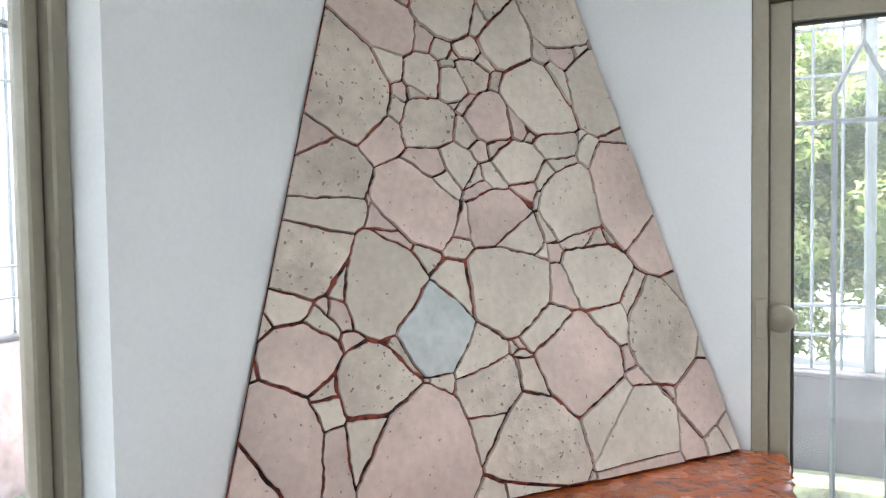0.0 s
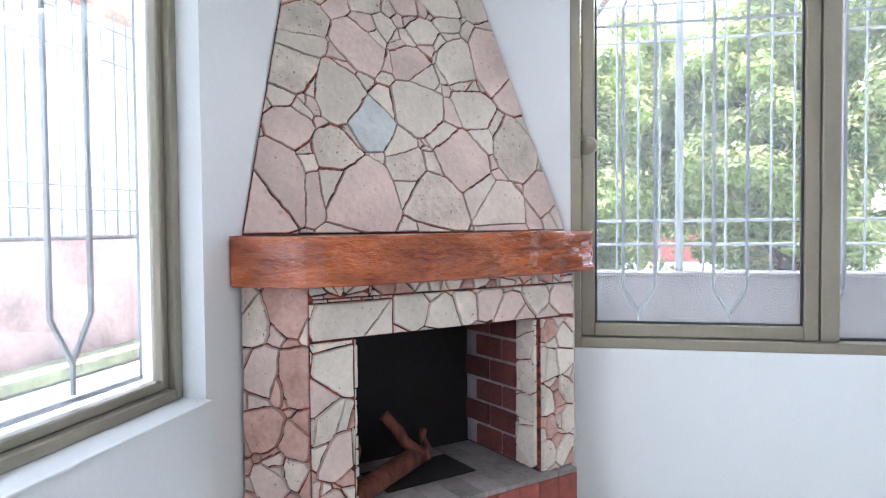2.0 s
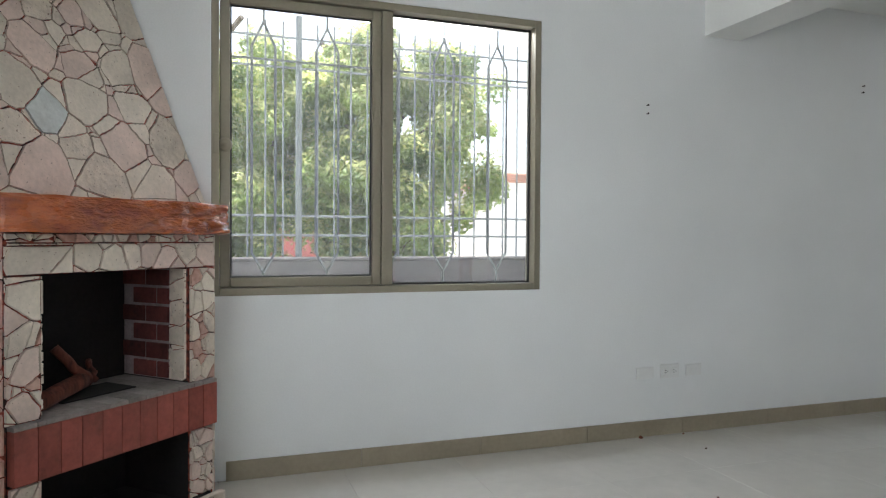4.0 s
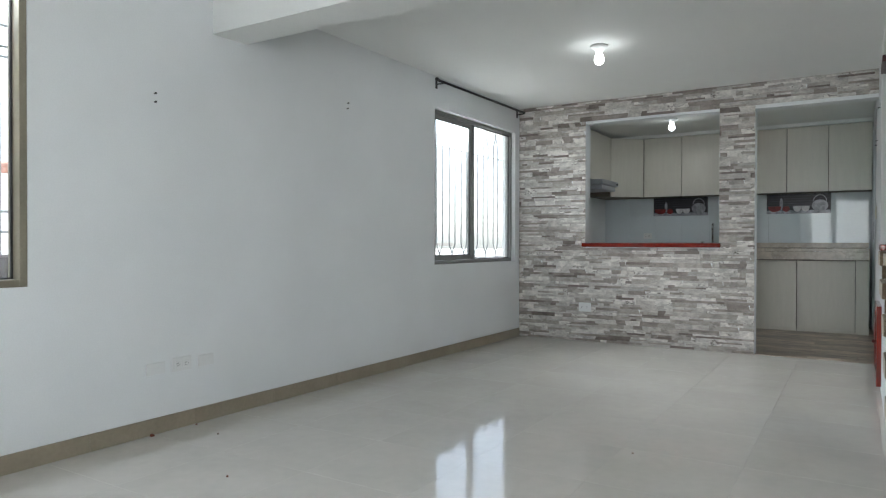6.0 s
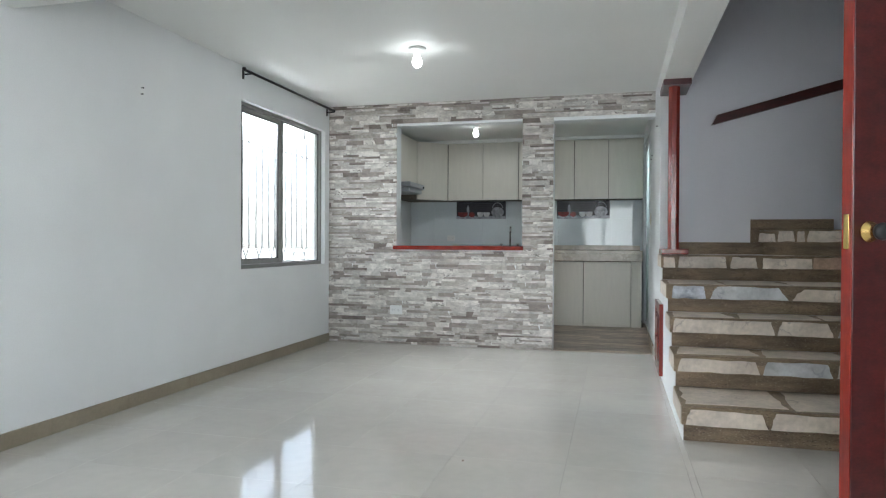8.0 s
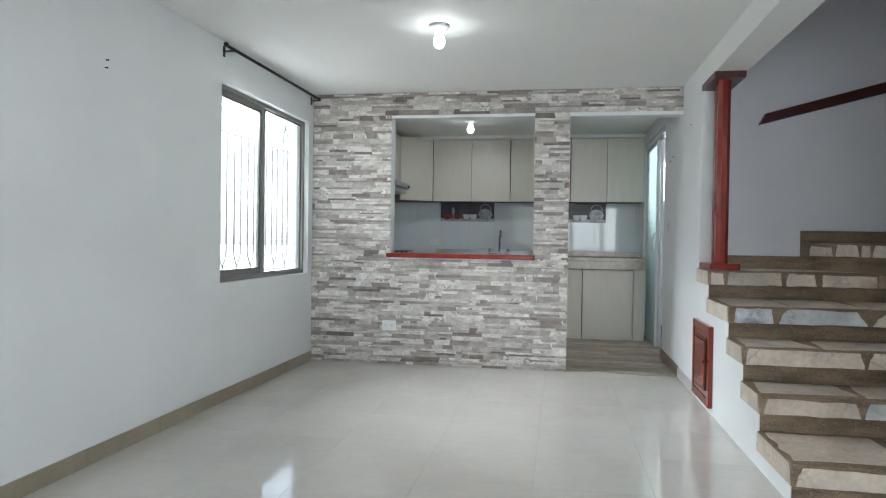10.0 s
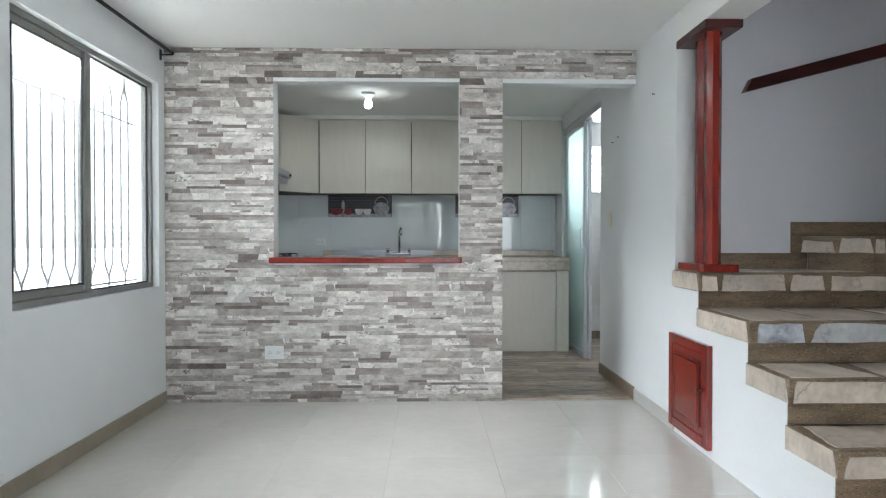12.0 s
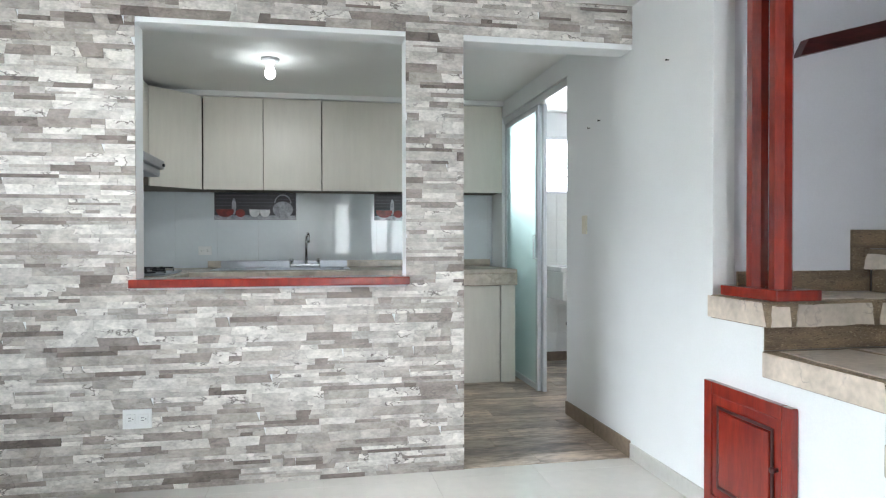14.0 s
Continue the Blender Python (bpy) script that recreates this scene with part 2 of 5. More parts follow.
M_TREADPALE = veined(mat("pale_blue_marble_tread", (0.53, 0.54, 0.545), 0.4, vary=0.16, scale=7, fine=40, bump=0.15), (0.22, 0.23, 0.28), 7, 0.03, 0.6)
M_CAB = mat("pale_oak_laminate", (0.64, 0.61, 0.54), 0.4, vary=0.022, scale=5, fine=40, bump=0.03, stretch=(6, 6, 0.7))
# Dark carcass colour: the shade in the gaps between doors is put into it.
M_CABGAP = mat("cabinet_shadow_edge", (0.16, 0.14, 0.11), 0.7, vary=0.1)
M_COUNTER = veined(mat("beige_marble_counter", (0.55, 0.49, 0.41), 0.25, vary=0.15, scale=6, fine=30, bump=0.02), (0.28, 0.24, 0.2), 5, 0.03, 0.5)
M_SPLASH = mat("glossy_white_tile", (0.68, 0.73, 0.755), 0.03, vary=0.02, scale=3, fine=30, bump=0.01, per=0.015)
M_WHITETILE = mat("white_laundry_tile", (0.78, 0.78, 0.75), 0.2, vary=0.03, scale=3, fine=30, bump=0.01, per=0.02)
M_STEEL = mat("brushed_steel", (0.40, 0.42, 0.46), 0.3, metal=0.9, vary=0.04, fine=120, bump=0.03)
M_PLANK = mat("weathered_wood_look_plank", (0.36, 0.29, 0.225), 0.35, vary=0.35, scale=4, fine=16, bump=0.08, per=0.28, dark=(0.115, 0.085, 0.066), stretch=(1.0, 3.6, 1), edge=0.15)
M_BROWNTILE = mat("brown_skirting_tile", (0.24, 0.18, 0.13), 0.4, vary=0.2, scale=5, fine=30, bump=0.05, per=0.1)
M_CONCRETE = mat("weathered_concrete", (0.085, 0.079, 0.08), 0.9, vary=0.3, scale=2.2, fine=45, bump=0.4, dark=(0.032, 0.03, 0.031))
M_REDCONC = mat("reddish_weathered_wall", (0.44, 0.30, 0.28), 0.9, vary=0.3, scale=2.5, fine=45, bump=0.4, dark=(0.20, 0.15, 0.14))
M_MOSS = mat("mossy_kerb", (0.24, 0.26, 0.15), 0.95, vary=0.4, scale=4, fine=40, bump=0.6)
M_GROUND = mat("pale_cement_ground", (0.40, 0.395, 0.385), 0.9, vary=0.15, scale=1.2, fine=30, bump=0.3)
# Light and shade of the crowns are put into two leaf colours.
M_LEAFSHADE = mat("shaded_green_leaves", (0.27, 0.34, 0.10), 0.55, vary=0.4, scale=1.2, fine=8, bump=0, dark=(0.07, 0.13, 0.04))
M_LEAFLIT = mat("yellow_green_lit_leaves", (0.54, 0.57, 0.23), 0.55, vary=0.3, scale=1.5, fine=8, bump=0)
for m in (M_LEAFSHADE, M_LEAFLIT):
    t, n = m.node_tree, m.node_tree.nodes
    p, thin, mix = n["Principled BSDF"], n.new("ShaderNodeBsdfTranslucent"), n.new("ShaderNodeMixShader")
    mix.inputs["Fac"].default_value = 0.45
    t.links.new(p.inputs["Base Color"].links[0].from_socket, thin.inputs["Color"])
    t.links.new(p.outputs["BSDF"], mix.inputs[1])
    t.links.new(thin.outputs["BSDF"], mix.inputs[2])
    t.links.new(mix.outputs["Shader"], n["Material Output"].inputs["Surface"])
M_BARK = mat("tree_bark", (0.12, 0.09, 0.06), 0.9, vary=0.3, scale=5, fine=30, bump=0.6)
M_FACADE = mat("pale_rendered_facade", (0.74, 0.72, 0.68), 0.8, vary=0.05, scale=0.8, fine=20, bump=0.1)
M_REDFACADE = mat("red_rendered_facade", (0.45, 0.12, 0.09), 0.8, vary=0.1, scale=0.8, fine=20, bump=0.1)
M_DARKPANE = mat("dusty_window_pane", (0.36, 0.36, 0.36), 0.35, vary=0.1, bump=0)
M_ROOF = mat("terracotta_roof", (0.40, 0.20, 0.14), 0.85, vary=0.2, scale=3, fine=30, bump=0.4)
M_TRUNKPOLE = mat("grey_pole", (0.45, 0.45, 0.43), 0.8, vary=0.1, scale=3)
M_GLASS = dust_and_glare(glass("dusty_hazed_glass"))
M_FROST = glass("frosted_glass", 0.55, (0.74, 0.90, 0.87))
M_BULB = glow("lit_bulb", (0.96, 1.0, 0.98), 2.4)
M_PHOTODARK = mat("dark_printed_tile", (0.030, 0.025, 0.035), 0.35, vary=0.15, scale=20, bump=0)
M_PHOTOLINE = mat("printed_brick_line", (0.12, 0.115, 0.14), 0.35, vary=0.1, bump=0)
M_PRINTRED = mat("printed_red", (0.24, 0.022, 0.02), 0.3, vary=0.3, scale=20, bump=0)
M_PRINTWHITE = mat("printed_white", (0.78, 0.77, 0.78), 0.3, vary=0.15, scale=20, bump=0)
M_PRINTGREY = mat("printed_grey", (0.42, 0.42, 0.47), 0.3, vary=0.3, scale=20, bump=0)


# ---- building helpers ----
def box(bm, x0, x1, y0, y1, z0, z1):
    v = [bm.verts.new(p) for p in ((x0, y0, z0), (x1, y0, z0), (x1, y1, z0), (x0, y1, z0), (x0, y0, z1), (x1, y0, z1), (x1, y1, z1), (x0, y1, z1))]
    for f in ((0, 3, 2, 1), (4, 5, 6, 7), (0, 1, 5, 4), (1, 2, 6, 5), (2, 3, 7, 6), (3, 0, 4, 7)):
        bm.faces.new([v[i] for i in f])
    return bm


def boxes(*args):
    bm = bmesh.new()
    for a in args:
        box(bm, *a)
    return bm


def rounded(bm, width=0.004, segments=2):
    bmesh.ops.bevel(bm, geom=bm.edges[:], offset=width, segments=segments, profile=0.6, affect="EDGES")
    return bm


def rbox(x0, x1, y0, y1, z0, z1, width=0.004):
    return rounded(boxes((x0, x1, y0, y1, z0, z1)), width)


def prism(bm, poly, z0, z1):
    """A plan polygon (counter-clockwise) raised from z0 to z1."""
    lo = [bm.verts.new((x, y, z0)) for x, y in poly]
    hi = [bm.verts.new((x, y, z1)) for x, y in poly]
    bm.faces.new(lo[::-1])
    bm.faces.new(hi)
    for i in range(len(poly)):
        j = (i + 1) % len(poly)
        bm.faces.new((lo[i], lo[j], hi[j], hi[i]))
    return bm


def slab(bm, poly, o, u, v, n, h0, h1, inset=0.0):
    """A flat piece: polygon in the plane (o, u, v), raised along n from h0 to h1, its top drawn in by inset."""
    c = sum((Vector(p) for p in poly), Vector((0, 0))) / len(poly)
    lo, hi = [], []
    for p in poly:
        lo.append(bm.verts.new(o + u * p[0] + v * p[1] + n * h0))
        d = c - Vector(p)
        q = Vector(p) + (d.normalized() * inset if d.length > 0 else d)
        hi.append(bm.verts.new(o + u * q[0] + v * q[1] + n * h1))
    bm.faces.new(hi)
    for i in range(len(poly)):
        j = (i + 1) % len(poly)
        bm.faces.new((lo[i], lo[j], hi[j], hi[i]))
    return bm


def tube(bm, pts, r, sides=8):
    """A round bar along a line of points."""
    rings = []
    pts = [Vector(p) for p in pts]
    for i, p in enumerate(pts):
        d = (pts[min(i + 1, len(pts) - 1)] - pts[max(i - 1, 0)]).normalized()
        a = d.orthogonal().normalized() if i == 0 else (a - d * a.dot(d)).normalized()
        b = d.cross(a)
        rings.append([bm.verts.new(p + (a * math.cos(k * math.tau / sides) + b * math.sin(k * math.tau / sides)) * r) for k in range(sides)])
    for q, s in zip(rings, rings[1:]):
        for k in range(sides):
            bm.faces.new((q[k], q[(k + 1) % sides], s[(k + 1) % sides], s[k]))
    bm.faces.new(rings[0][::-1])
    bm.faces.new(rings[-1])
    return bm


def turned(bm, profile, m=None, sides=20):
    """A lathed shape: (radius, height) pairs round z, then placed by m."""
    rings = [[bm.verts.new((m or Matrix()) @ Vector((r * math.cos(k * math.tau / sides), r * math.sin(k * math.tau / sides), z))) for k in range(sides)] for r, z in profile]
    for q, s in zip(rings, rings[1:]):
        for k in range(sides):
            bm.faces.new((q[k], q[(k + 1) % sides], s[(k + 1) % sides], s[k]))
    bm.faces.new(rings[0][::-1])
    bm.faces.new(rings[-1])
    return bm


def mesh(name, bm, material, smooth=False):
    me = bpy.data.meshes.new(name)
    bmesh.ops.recalc_face_normals(bm, faces=bm.faces[:])
    bm.to_mesh(me)
    bm.free()
    me.materials.append(material)
    if smooth:
        for p in me.polygons:
            p.use_smooth = True
    return me


def part(name, bm, material, parent=None, label="", smooth=False):
    ob = new(name, mesh(name, bm, material, smooth))
    if parent:
        ob.parent = parent
    return tagged(ob, label)


def thing(name, label, category, group="", at=(0, 0, 0)):
    ob = new(name)
    ob.location = at
    ob.empty_display_size = 0.05
    bpy.context.view_layer.update()
    return tagged(ob, label, category, group)


def sub(name, bm, material, parent, label="", smooth=False):
    """A part built in world coordinates, under a parent that stands elsewhere."""
    ob = part(name, bm, material, parent, label, smooth)
    ob.matrix_parent_inverse = parent.matrix_world.inverted() if not parent.parent else Matrix()
    return ob


def setting(name, bm, material, label, category):
    return tagged(part(name, bm, material), label, category, kind="structure")


def cells(outline, seeds):
    """Splits a convex outline into the cells of seeds (x, y, squared weight)."""
    out = []
    for i, (x, y, w) in enumerate(seeds):
        poly = [Vector(p) for p in outline]
        for j, (a, b, k) in enumerate(seeds):
            if i == j or not poly:
                continue
            d = Vector((a - x, b - y))
            if d.length < 1e-6:
                continue
            lim = (a * a + b * b - x * x - y * y + w - k) / 2
            keep = []
            for p, q in zip(poly, poly[1:] + poly[:1]):
                fp, fq = p.dot(d) - lim, q.dot(d) - lim
                if fp <= 0:
                    keep.append(p)
                if fp * fq < 0:
                    keep.append(p + (q - p) * (fp / (fp - fq)))
            poly = keep
        out.append(poly)
    return out


def shrink(poly, gap):
    """Draws a convex polygon's sides in by gap."""
    n = len(poly)
    if n < 3:
        return []
    area = sum(p.x * q.y - q.x * p.y for p, q in zip(poly, poly[1:] + poly[:1]))
    if area < 0:
        poly = poly[::-1]
    poly = [p for p, q in zip(poly, poly[1:] + poly[:1]) if (q - p).length > 0.002]
    out = [p.copy() for p in poly]
    if len(poly) < 3:
        return []
    for p, q in zip(poly, poly[1:] + poly[:1]):
        e = q - p
        nn = Vector((-e.y, e.x)).normalized()
        lim = p.dot(nn) + gap
        keep = []
        for s, t in zip(out, out[1:] + out[:1]):
            fs, ft = s.dot(nn) - lim, t.dot(nn) - lim
            if fs >= 0:
                keep.append(s)
            if fs * ft < 0:
                keep.append(s + (t - s) * (fs / (fs - ft)))
        out = keep
        if len(out) < 3:
            return []
    return out


def ragged(poly, rnd, step=0.03, amp=0.0045):
    """Breaks long sides into short uneven ones, like split stone."""
    out = []
    for p, q in zip(poly, poly[1:] + poly[:1]):
        k = max(1, min(5, round((q - p).length / step)))
        nn = Vector((q.y - p.y, p.x - q.x)).normalized() if (q - p).length > 1e-6 else Vector((0, 0))
        for i in range(k):
            a = p.lerp(q, i / k)
            out.append(a + (nn * rnd.uniform(-amp, amp) if i else Vector((0, 0))))
    return out


def warped(poly, outline, seed=0.0):
    """Bends a piece's sides by a field that its neighbours share, fading out at the outline."""
    fine = []
    for p, q in zip(poly, poly[1:] + poly[:1]):
        k = max(1, min(26, round((q - p).length / 0.008)))
        fine += [p.lerp(q, i / k) for i in range(k)]
    out = []
    for p in fine:
        near = 1.0
        for a, b in zip(outline, outline[1:] + outline[:1]):
            a, b = Vector(a), Vector(b)
            e = (b - a).normalized()
            near = min(near, abs((p - a).x * e.y - (p - a).y * e.x) / 0.05)
        d = Vector((0.0, 0.0))
        for f, amp in ((9.0, 0.003), (24.0, 0.003), (60.0, 0.0028), (130.0, 0.0020), (280.0, 0.0012)):
            d += Vector((noise.noise((p.x * f + seed, p.y * f, 1.7)), noise.noise((p.x * f + 9.1, p.y * f + seed, 5.3)))) * amp
        out.append(p + d * max(0.0, near))
    return out


def size_of(poly):
    return abs(sum(p.x * q.y - q.x * p.y for p, q in zip(poly, poly[1:] + poly[:1]))) / 2


def paving(parent, outline, seeds, o, u, v, n, materials, rnd, h0=0.0, h1=0.010, gap=0.0035, name="stone"):
    """Irregular split stones over an outline, each one a piece of its own."""
    for poly in cells(outline, seeds):
        poly = shrink(poly, gap * rnd.uniform(0.7, 1.5))
        if len(poly) < 3 or size_of(poly) < 0.00004:
            continue
        poly = warped(poly, outline, 3.0)
        sub(name, slab(bmesh.new(), poly, o, u, v, n, h0, h1 + rnd.uniform(-0.002, 0.003), 0.0025), rnd.choice(materials), parent)


def chips(outline, large, rnd, size=0.017, corners=0.75, sides=0.5):
    """Small stones wedged where the large ones meet and along their joints; gives all seeds."""
    seeds = [(x, y, w * w) for x, y, w in large]
    spots = {}
    for poly in cells(outline, seeds):
        for p, q in zip(poly, poly[1:] + poly[:1]):
            spots.setdefault((round(p.x, 2), round(p.y, 2)), (p, corners))
            e = q - p
            if e.length > 0.05:
                key = tuple(sorted(((round(p.x, 2), round(p.y, 2)), (round(q.x, 2), round(q.y, 2)))))
                spots.setdefault(key, (p.lerp(q, rnd.uniform(0.3, 0.7)), sides))
                spots.setdefault(key + ("more",), (p.lerp(q, rnd.choice((0.2, 0.35, 0.8))), sides * 0.8))
    more = []
    for p, chance in spots.values():
        if rnd.random() > chance:
            continue
        for _ in range(rnd.choice((1, 2, 2, 3))):
            x, y = p.x + rnd.uniform(-0.6, 0.6) * size, p.y + rnd.uniform(-0.6, 0.6) * size
            power, d = min(((x - a) ** 2 + (y - b) ** 2 - w, math.hypot(x - a, y - b)) for a, b, w in seeds)
            more.append((x, y, 2 * d * size * rnd.choice((0.25, 0.4, 0.6, 1.0)) - power))
    return seeds + more


# ---- large structure ----
H = 2.40
FRONT, KBACK, RIGHT, WELL = -7.24, 2.85, 3.20, 5.20
setting("wall_west", boxes(
    (-0.15, 0, FRONT - 0.15, -6.508, 0, H), (-0.15, 0, -6.508, -4.962, 0, 0.79), (-0.15, 0, -6.508, -4.962, 2.118, H),
    (-0.15, 0, -4.962, -1.678, 0, H), (-0.15, 0, -1.678, -0.106, 0, 0.795), (-0.15, 0, -1.678, -0.106, 2.135, H), (-0.15, 0, -0.106, KBACK + 0.1, 0, H)),
    M_WALL, "long white painted wall with two windows", "wall")
setting("wall_south", boxes(
    (0, 0.928, FRONT - 0.15, FRONT, 0, H), (0.928, 4.15, FRONT - 0.15, FRONT, 0, 0.82), (0.928, 4.15, FRONT - 0.15, FRONT, 2.118, H), (4.15, 4.5, FRONT - 0.15, FRONT, 0, H)),
    M_WALL, "white painted front wall beside the fireplace", "wall")
wall_stone = setting("wall_north", boxes(
    (0, 0.73, 0, 0.14, 0, H), (0.73, 1.99, 0, 0.14, 0, 0.945), (0.73, 1.99, 0, 0.14, 2.178, H), (1.99, 2.284, 0, 0.14, 0, H), (2.284, RIGHT, 0, 0.14, 2.172, H)),
    M_WALL, "kitchen partition faced with grey ledge stone strips", "wall")
setting("wall_hall", boxes((RIGHT, 3.30, -0.745, 0.93, 0, H)),
    M_WALL, "white painted wall leading into the kitchen", "wall")
setting("wall_over_laundry_door", boxes((RIGHT, 3.30, 0.93, 2.50, 2.262, H)), M_WALL, "white wall above the laundry door", "wall")
setting("wall_kitchen_end", boxes((RIGHT, 3.30, 2.50, KBACK, 0, H)), M_WALL, "white wall beside the kitchen cabinets", "wall")
setting("wall_kitchen_back", boxes((0, 3.40, KBACK, KBACK + 0.1, 0, H), (3.40, 4.45, KBACK, KBACK + 0.1, 0, 1.62), (3.40, 4.45, KBACK, KBACK + 0.1, 2.16, H), (4.45, 4.75, KBACK, KBACK + 0.1, 0, H)),
    M_WALL, "white kitchen and laundry back wall", "wall")
setting("wall_laundry_side", boxes((4.65, 4.75, -0.6, KBACK, 0, H)), M_WALL, "white laundry side wall", "wall")
setting("wall_stairwell_back", boxes((3.30, WELL, -0.745, -0.60, 0, 4.9), (RIGHT, 3.30, -0.745, -0.60, H, 4.9)), M_LILAC, "tall pale lilac stairwell wall", "wall")
setting("wall_stairwell_side", boxes((WELL, WELL + 0.1, -3.0, -0.60, 0, 4.9)), M_LILAC, "pale lilac outer stairwell wall", "wall")
setting("wall_stairwell_front", boxes((4.46, WELL + 0.1, -3.1, -3.0, 0, 4.9), (RIGHT, 4.46, -3.1, -3.0, H + 0.1, 4.9)), M_LILAC, "pale lilac wall closing the stairwell", "wall")
setting("wall_upper_floor", boxes((RIGHT - 0.1, RIGHT, -3.1, -0.60, H + 0.1, 4.9)), M_LILAC, "upper storey wall over the beam", "wall")
setting("wall_east", boxes((4.36, 4.46, FRONT, -4.52, 0, H), (4.36, 4.46, -4.52, -3.60, 2.08, H), (4.36, 4.46, -3.60, -3.0, 0, H)),
    M_WALL, "white painted wall with the entrance doorway", "wall")
# Unseen box added outside the doorway so less daylight reaches the door.
setting("wall_light_block", boxes((5.6, 5.7, -5.1, -3.1, 0, H), (4.46, 5.7, -5.2, -5.1, 0, H)), M_WALL, "unseen plain wall added to keep daylight off the open door", "wall")
setting("ceiling_light_block", boxes((4.46, 5.7, -5.2, -3.1, H, H + 0.1)), M_CEIL, "unseen plain ceiling added to keep daylight off the open door", "ceiling")
setting("ceiling", boxes((0, RIGHT, FRONT, 0, H, H + 0.1), (RIGHT, 4.46, FRONT, -3.1, H, H + 0.1), (RIGHT, 3.40, -3.1, -0.745, H, H + 0.1)), M_CEIL, "plain white painted ceiling", "ceiling")
setting("ceiling_kitchen", boxes((0, 4.75, 0.14, KBACK + 0.1, H, H + 0.1)), M_CEIL, "white kitchen ceiling", "ceiling")
setting("ceiling_stairwell", boxes((RIGHT - 0.1, WELL + 0.1, -3.1, -0.60, 4.9, 5.0)), M_CEIL, "high stairwell ceiling", "ceiling")
setting("beam_cross", boxes((0, 4.36, -3.98, -3.74, 2.145, H)), M_CEIL, "white painted dropped beam across the room", "beam")
setting("beam_stair", boxes((RIGHT, 3.40, -3.74, -0.745, 2.237, H)), M_CEIL, "white beam above the stair post", "beam")

floor = setting("floor", boxes((0, RIGHT, FRONT, 0.0, -0.12, -0.008), (RIGHT, 4.46, FRONT, -2.74, -0.12, -0.008), (RIGHT, WELL, -2.74, -0.745, -0.12, -0.008)), M_JOINT, "polished cream porcelain tile floor", "floor")
floor_kitchen = setting("floor_kitchen", boxes((0, 4.65, 0.0, KBACK, -0.12, -0.006), ), M_SLOT, "weathered wood-look plank floor", "floor")


def skirting(name, runs, material, label):
    """Tile skirting: runs of (x0, x1, y0, y1, z0, z1), split into tiles by the longer side."""
    root = tagged(thing(name, label, "baseboard"), kind="structure")
    for x0, x1, y0, y1, z0, z1 in runs:
        along_y = (y1 - y0) > (x1 - x0)
        a, b = (y0, y1) if along_y else (x0, x1)
        k = max(1, round((b - a) / 0.6))
        for i in range(k):
            p, q = a + (b - a) * i / k + 0.001, a + (b - a) * (i + 1) / k - 0.001
            bm = boxes((x0, x1, p, q, z0, z1) if along_y else (p, q, y0, y1, z0, z1))
            part("tile", rounded(bm, 0.0015, 1), material, root)


skirting("baseboard", [(0.0, 0.012, -6.45, -0.014, 0, 0.083), (0.86, 4.36, FRONT, FRONT + 0.012, 0, 0.085), (4.348, 4.36, FRONT, -4.6, 0, 0.085)], M_BASE, "beige tile skirting along the walls")
skirting("baseboard_hall", [(3.189, 3.2, -0.745, -0.002, 0, 0.08)], M_PALEBASE, "pale grey tile skirting of the hall wall")
skirting("baseboard_kitchen", [(3.188, 3.2, 0.002, 0.93, 0, 0.09), (3.3, 4.65, 2.838, 2.85, 0, 0.09)], M_BROWNTILE, "brown wood-look tile skirting in the kitchen")


# ---- windows ----
def grille_bars(root, make, spots, top, bottom, rails, ends):
    """Pairs of iron bars that meet in points above and below; make(a, z) places a point on the grille."""
    half = 0.052
    for c in spots:
        for s in (-half, half):
            sub("bar", tube(bmesh.new(), [make(c, bottom - 0.07), make(c + s, bottom + 0.02), make(c + s, top - 0.09), make(c, top + 0.02)], 0.0065, 6), M_BAR, root)
        sub("stem", tube(bmesh.new(), [make(c, top + 0.018), make(c, top + 0.10)], 0.006, 6), M_BAR, root)
        sub("stem", tube(bmesh.new(), [make(c, bottom - 0.068), make(c, bottom - 0.13)], 0.006, 6), M_BAR, root)
    for z in rails:
        sub("rail", tube(bmesh.new(), [make(ends[0], z), make(ends[1], z)], 0.006, 6), M_BAR, root)


def frame_bars(x0, x1, y0, y1, z0, z1, w, axis):
    """Four members round an opening; axis 'y': the window lies along y."""
    if axis == "y":
        return boxes((x0, x1, y0, y0 + w, z0, z1), (x0, x1, y1 - w, y1, z0, z1), (x0, x1, y0 + w, y1 - w, z0, z0 + w), (x0, x1, y0 + w, y1 - w, z1 - w, z1))
    return boxes((x0, x0 + w, y0, y1, z0, z1), (x1 - w, x1, y0, y1, z0, z1), (x0 + w, x1 - w, y0, y1, z0, z0 + w), (x0 + w, x1 - w, y0, y1, z1 - w, z1))


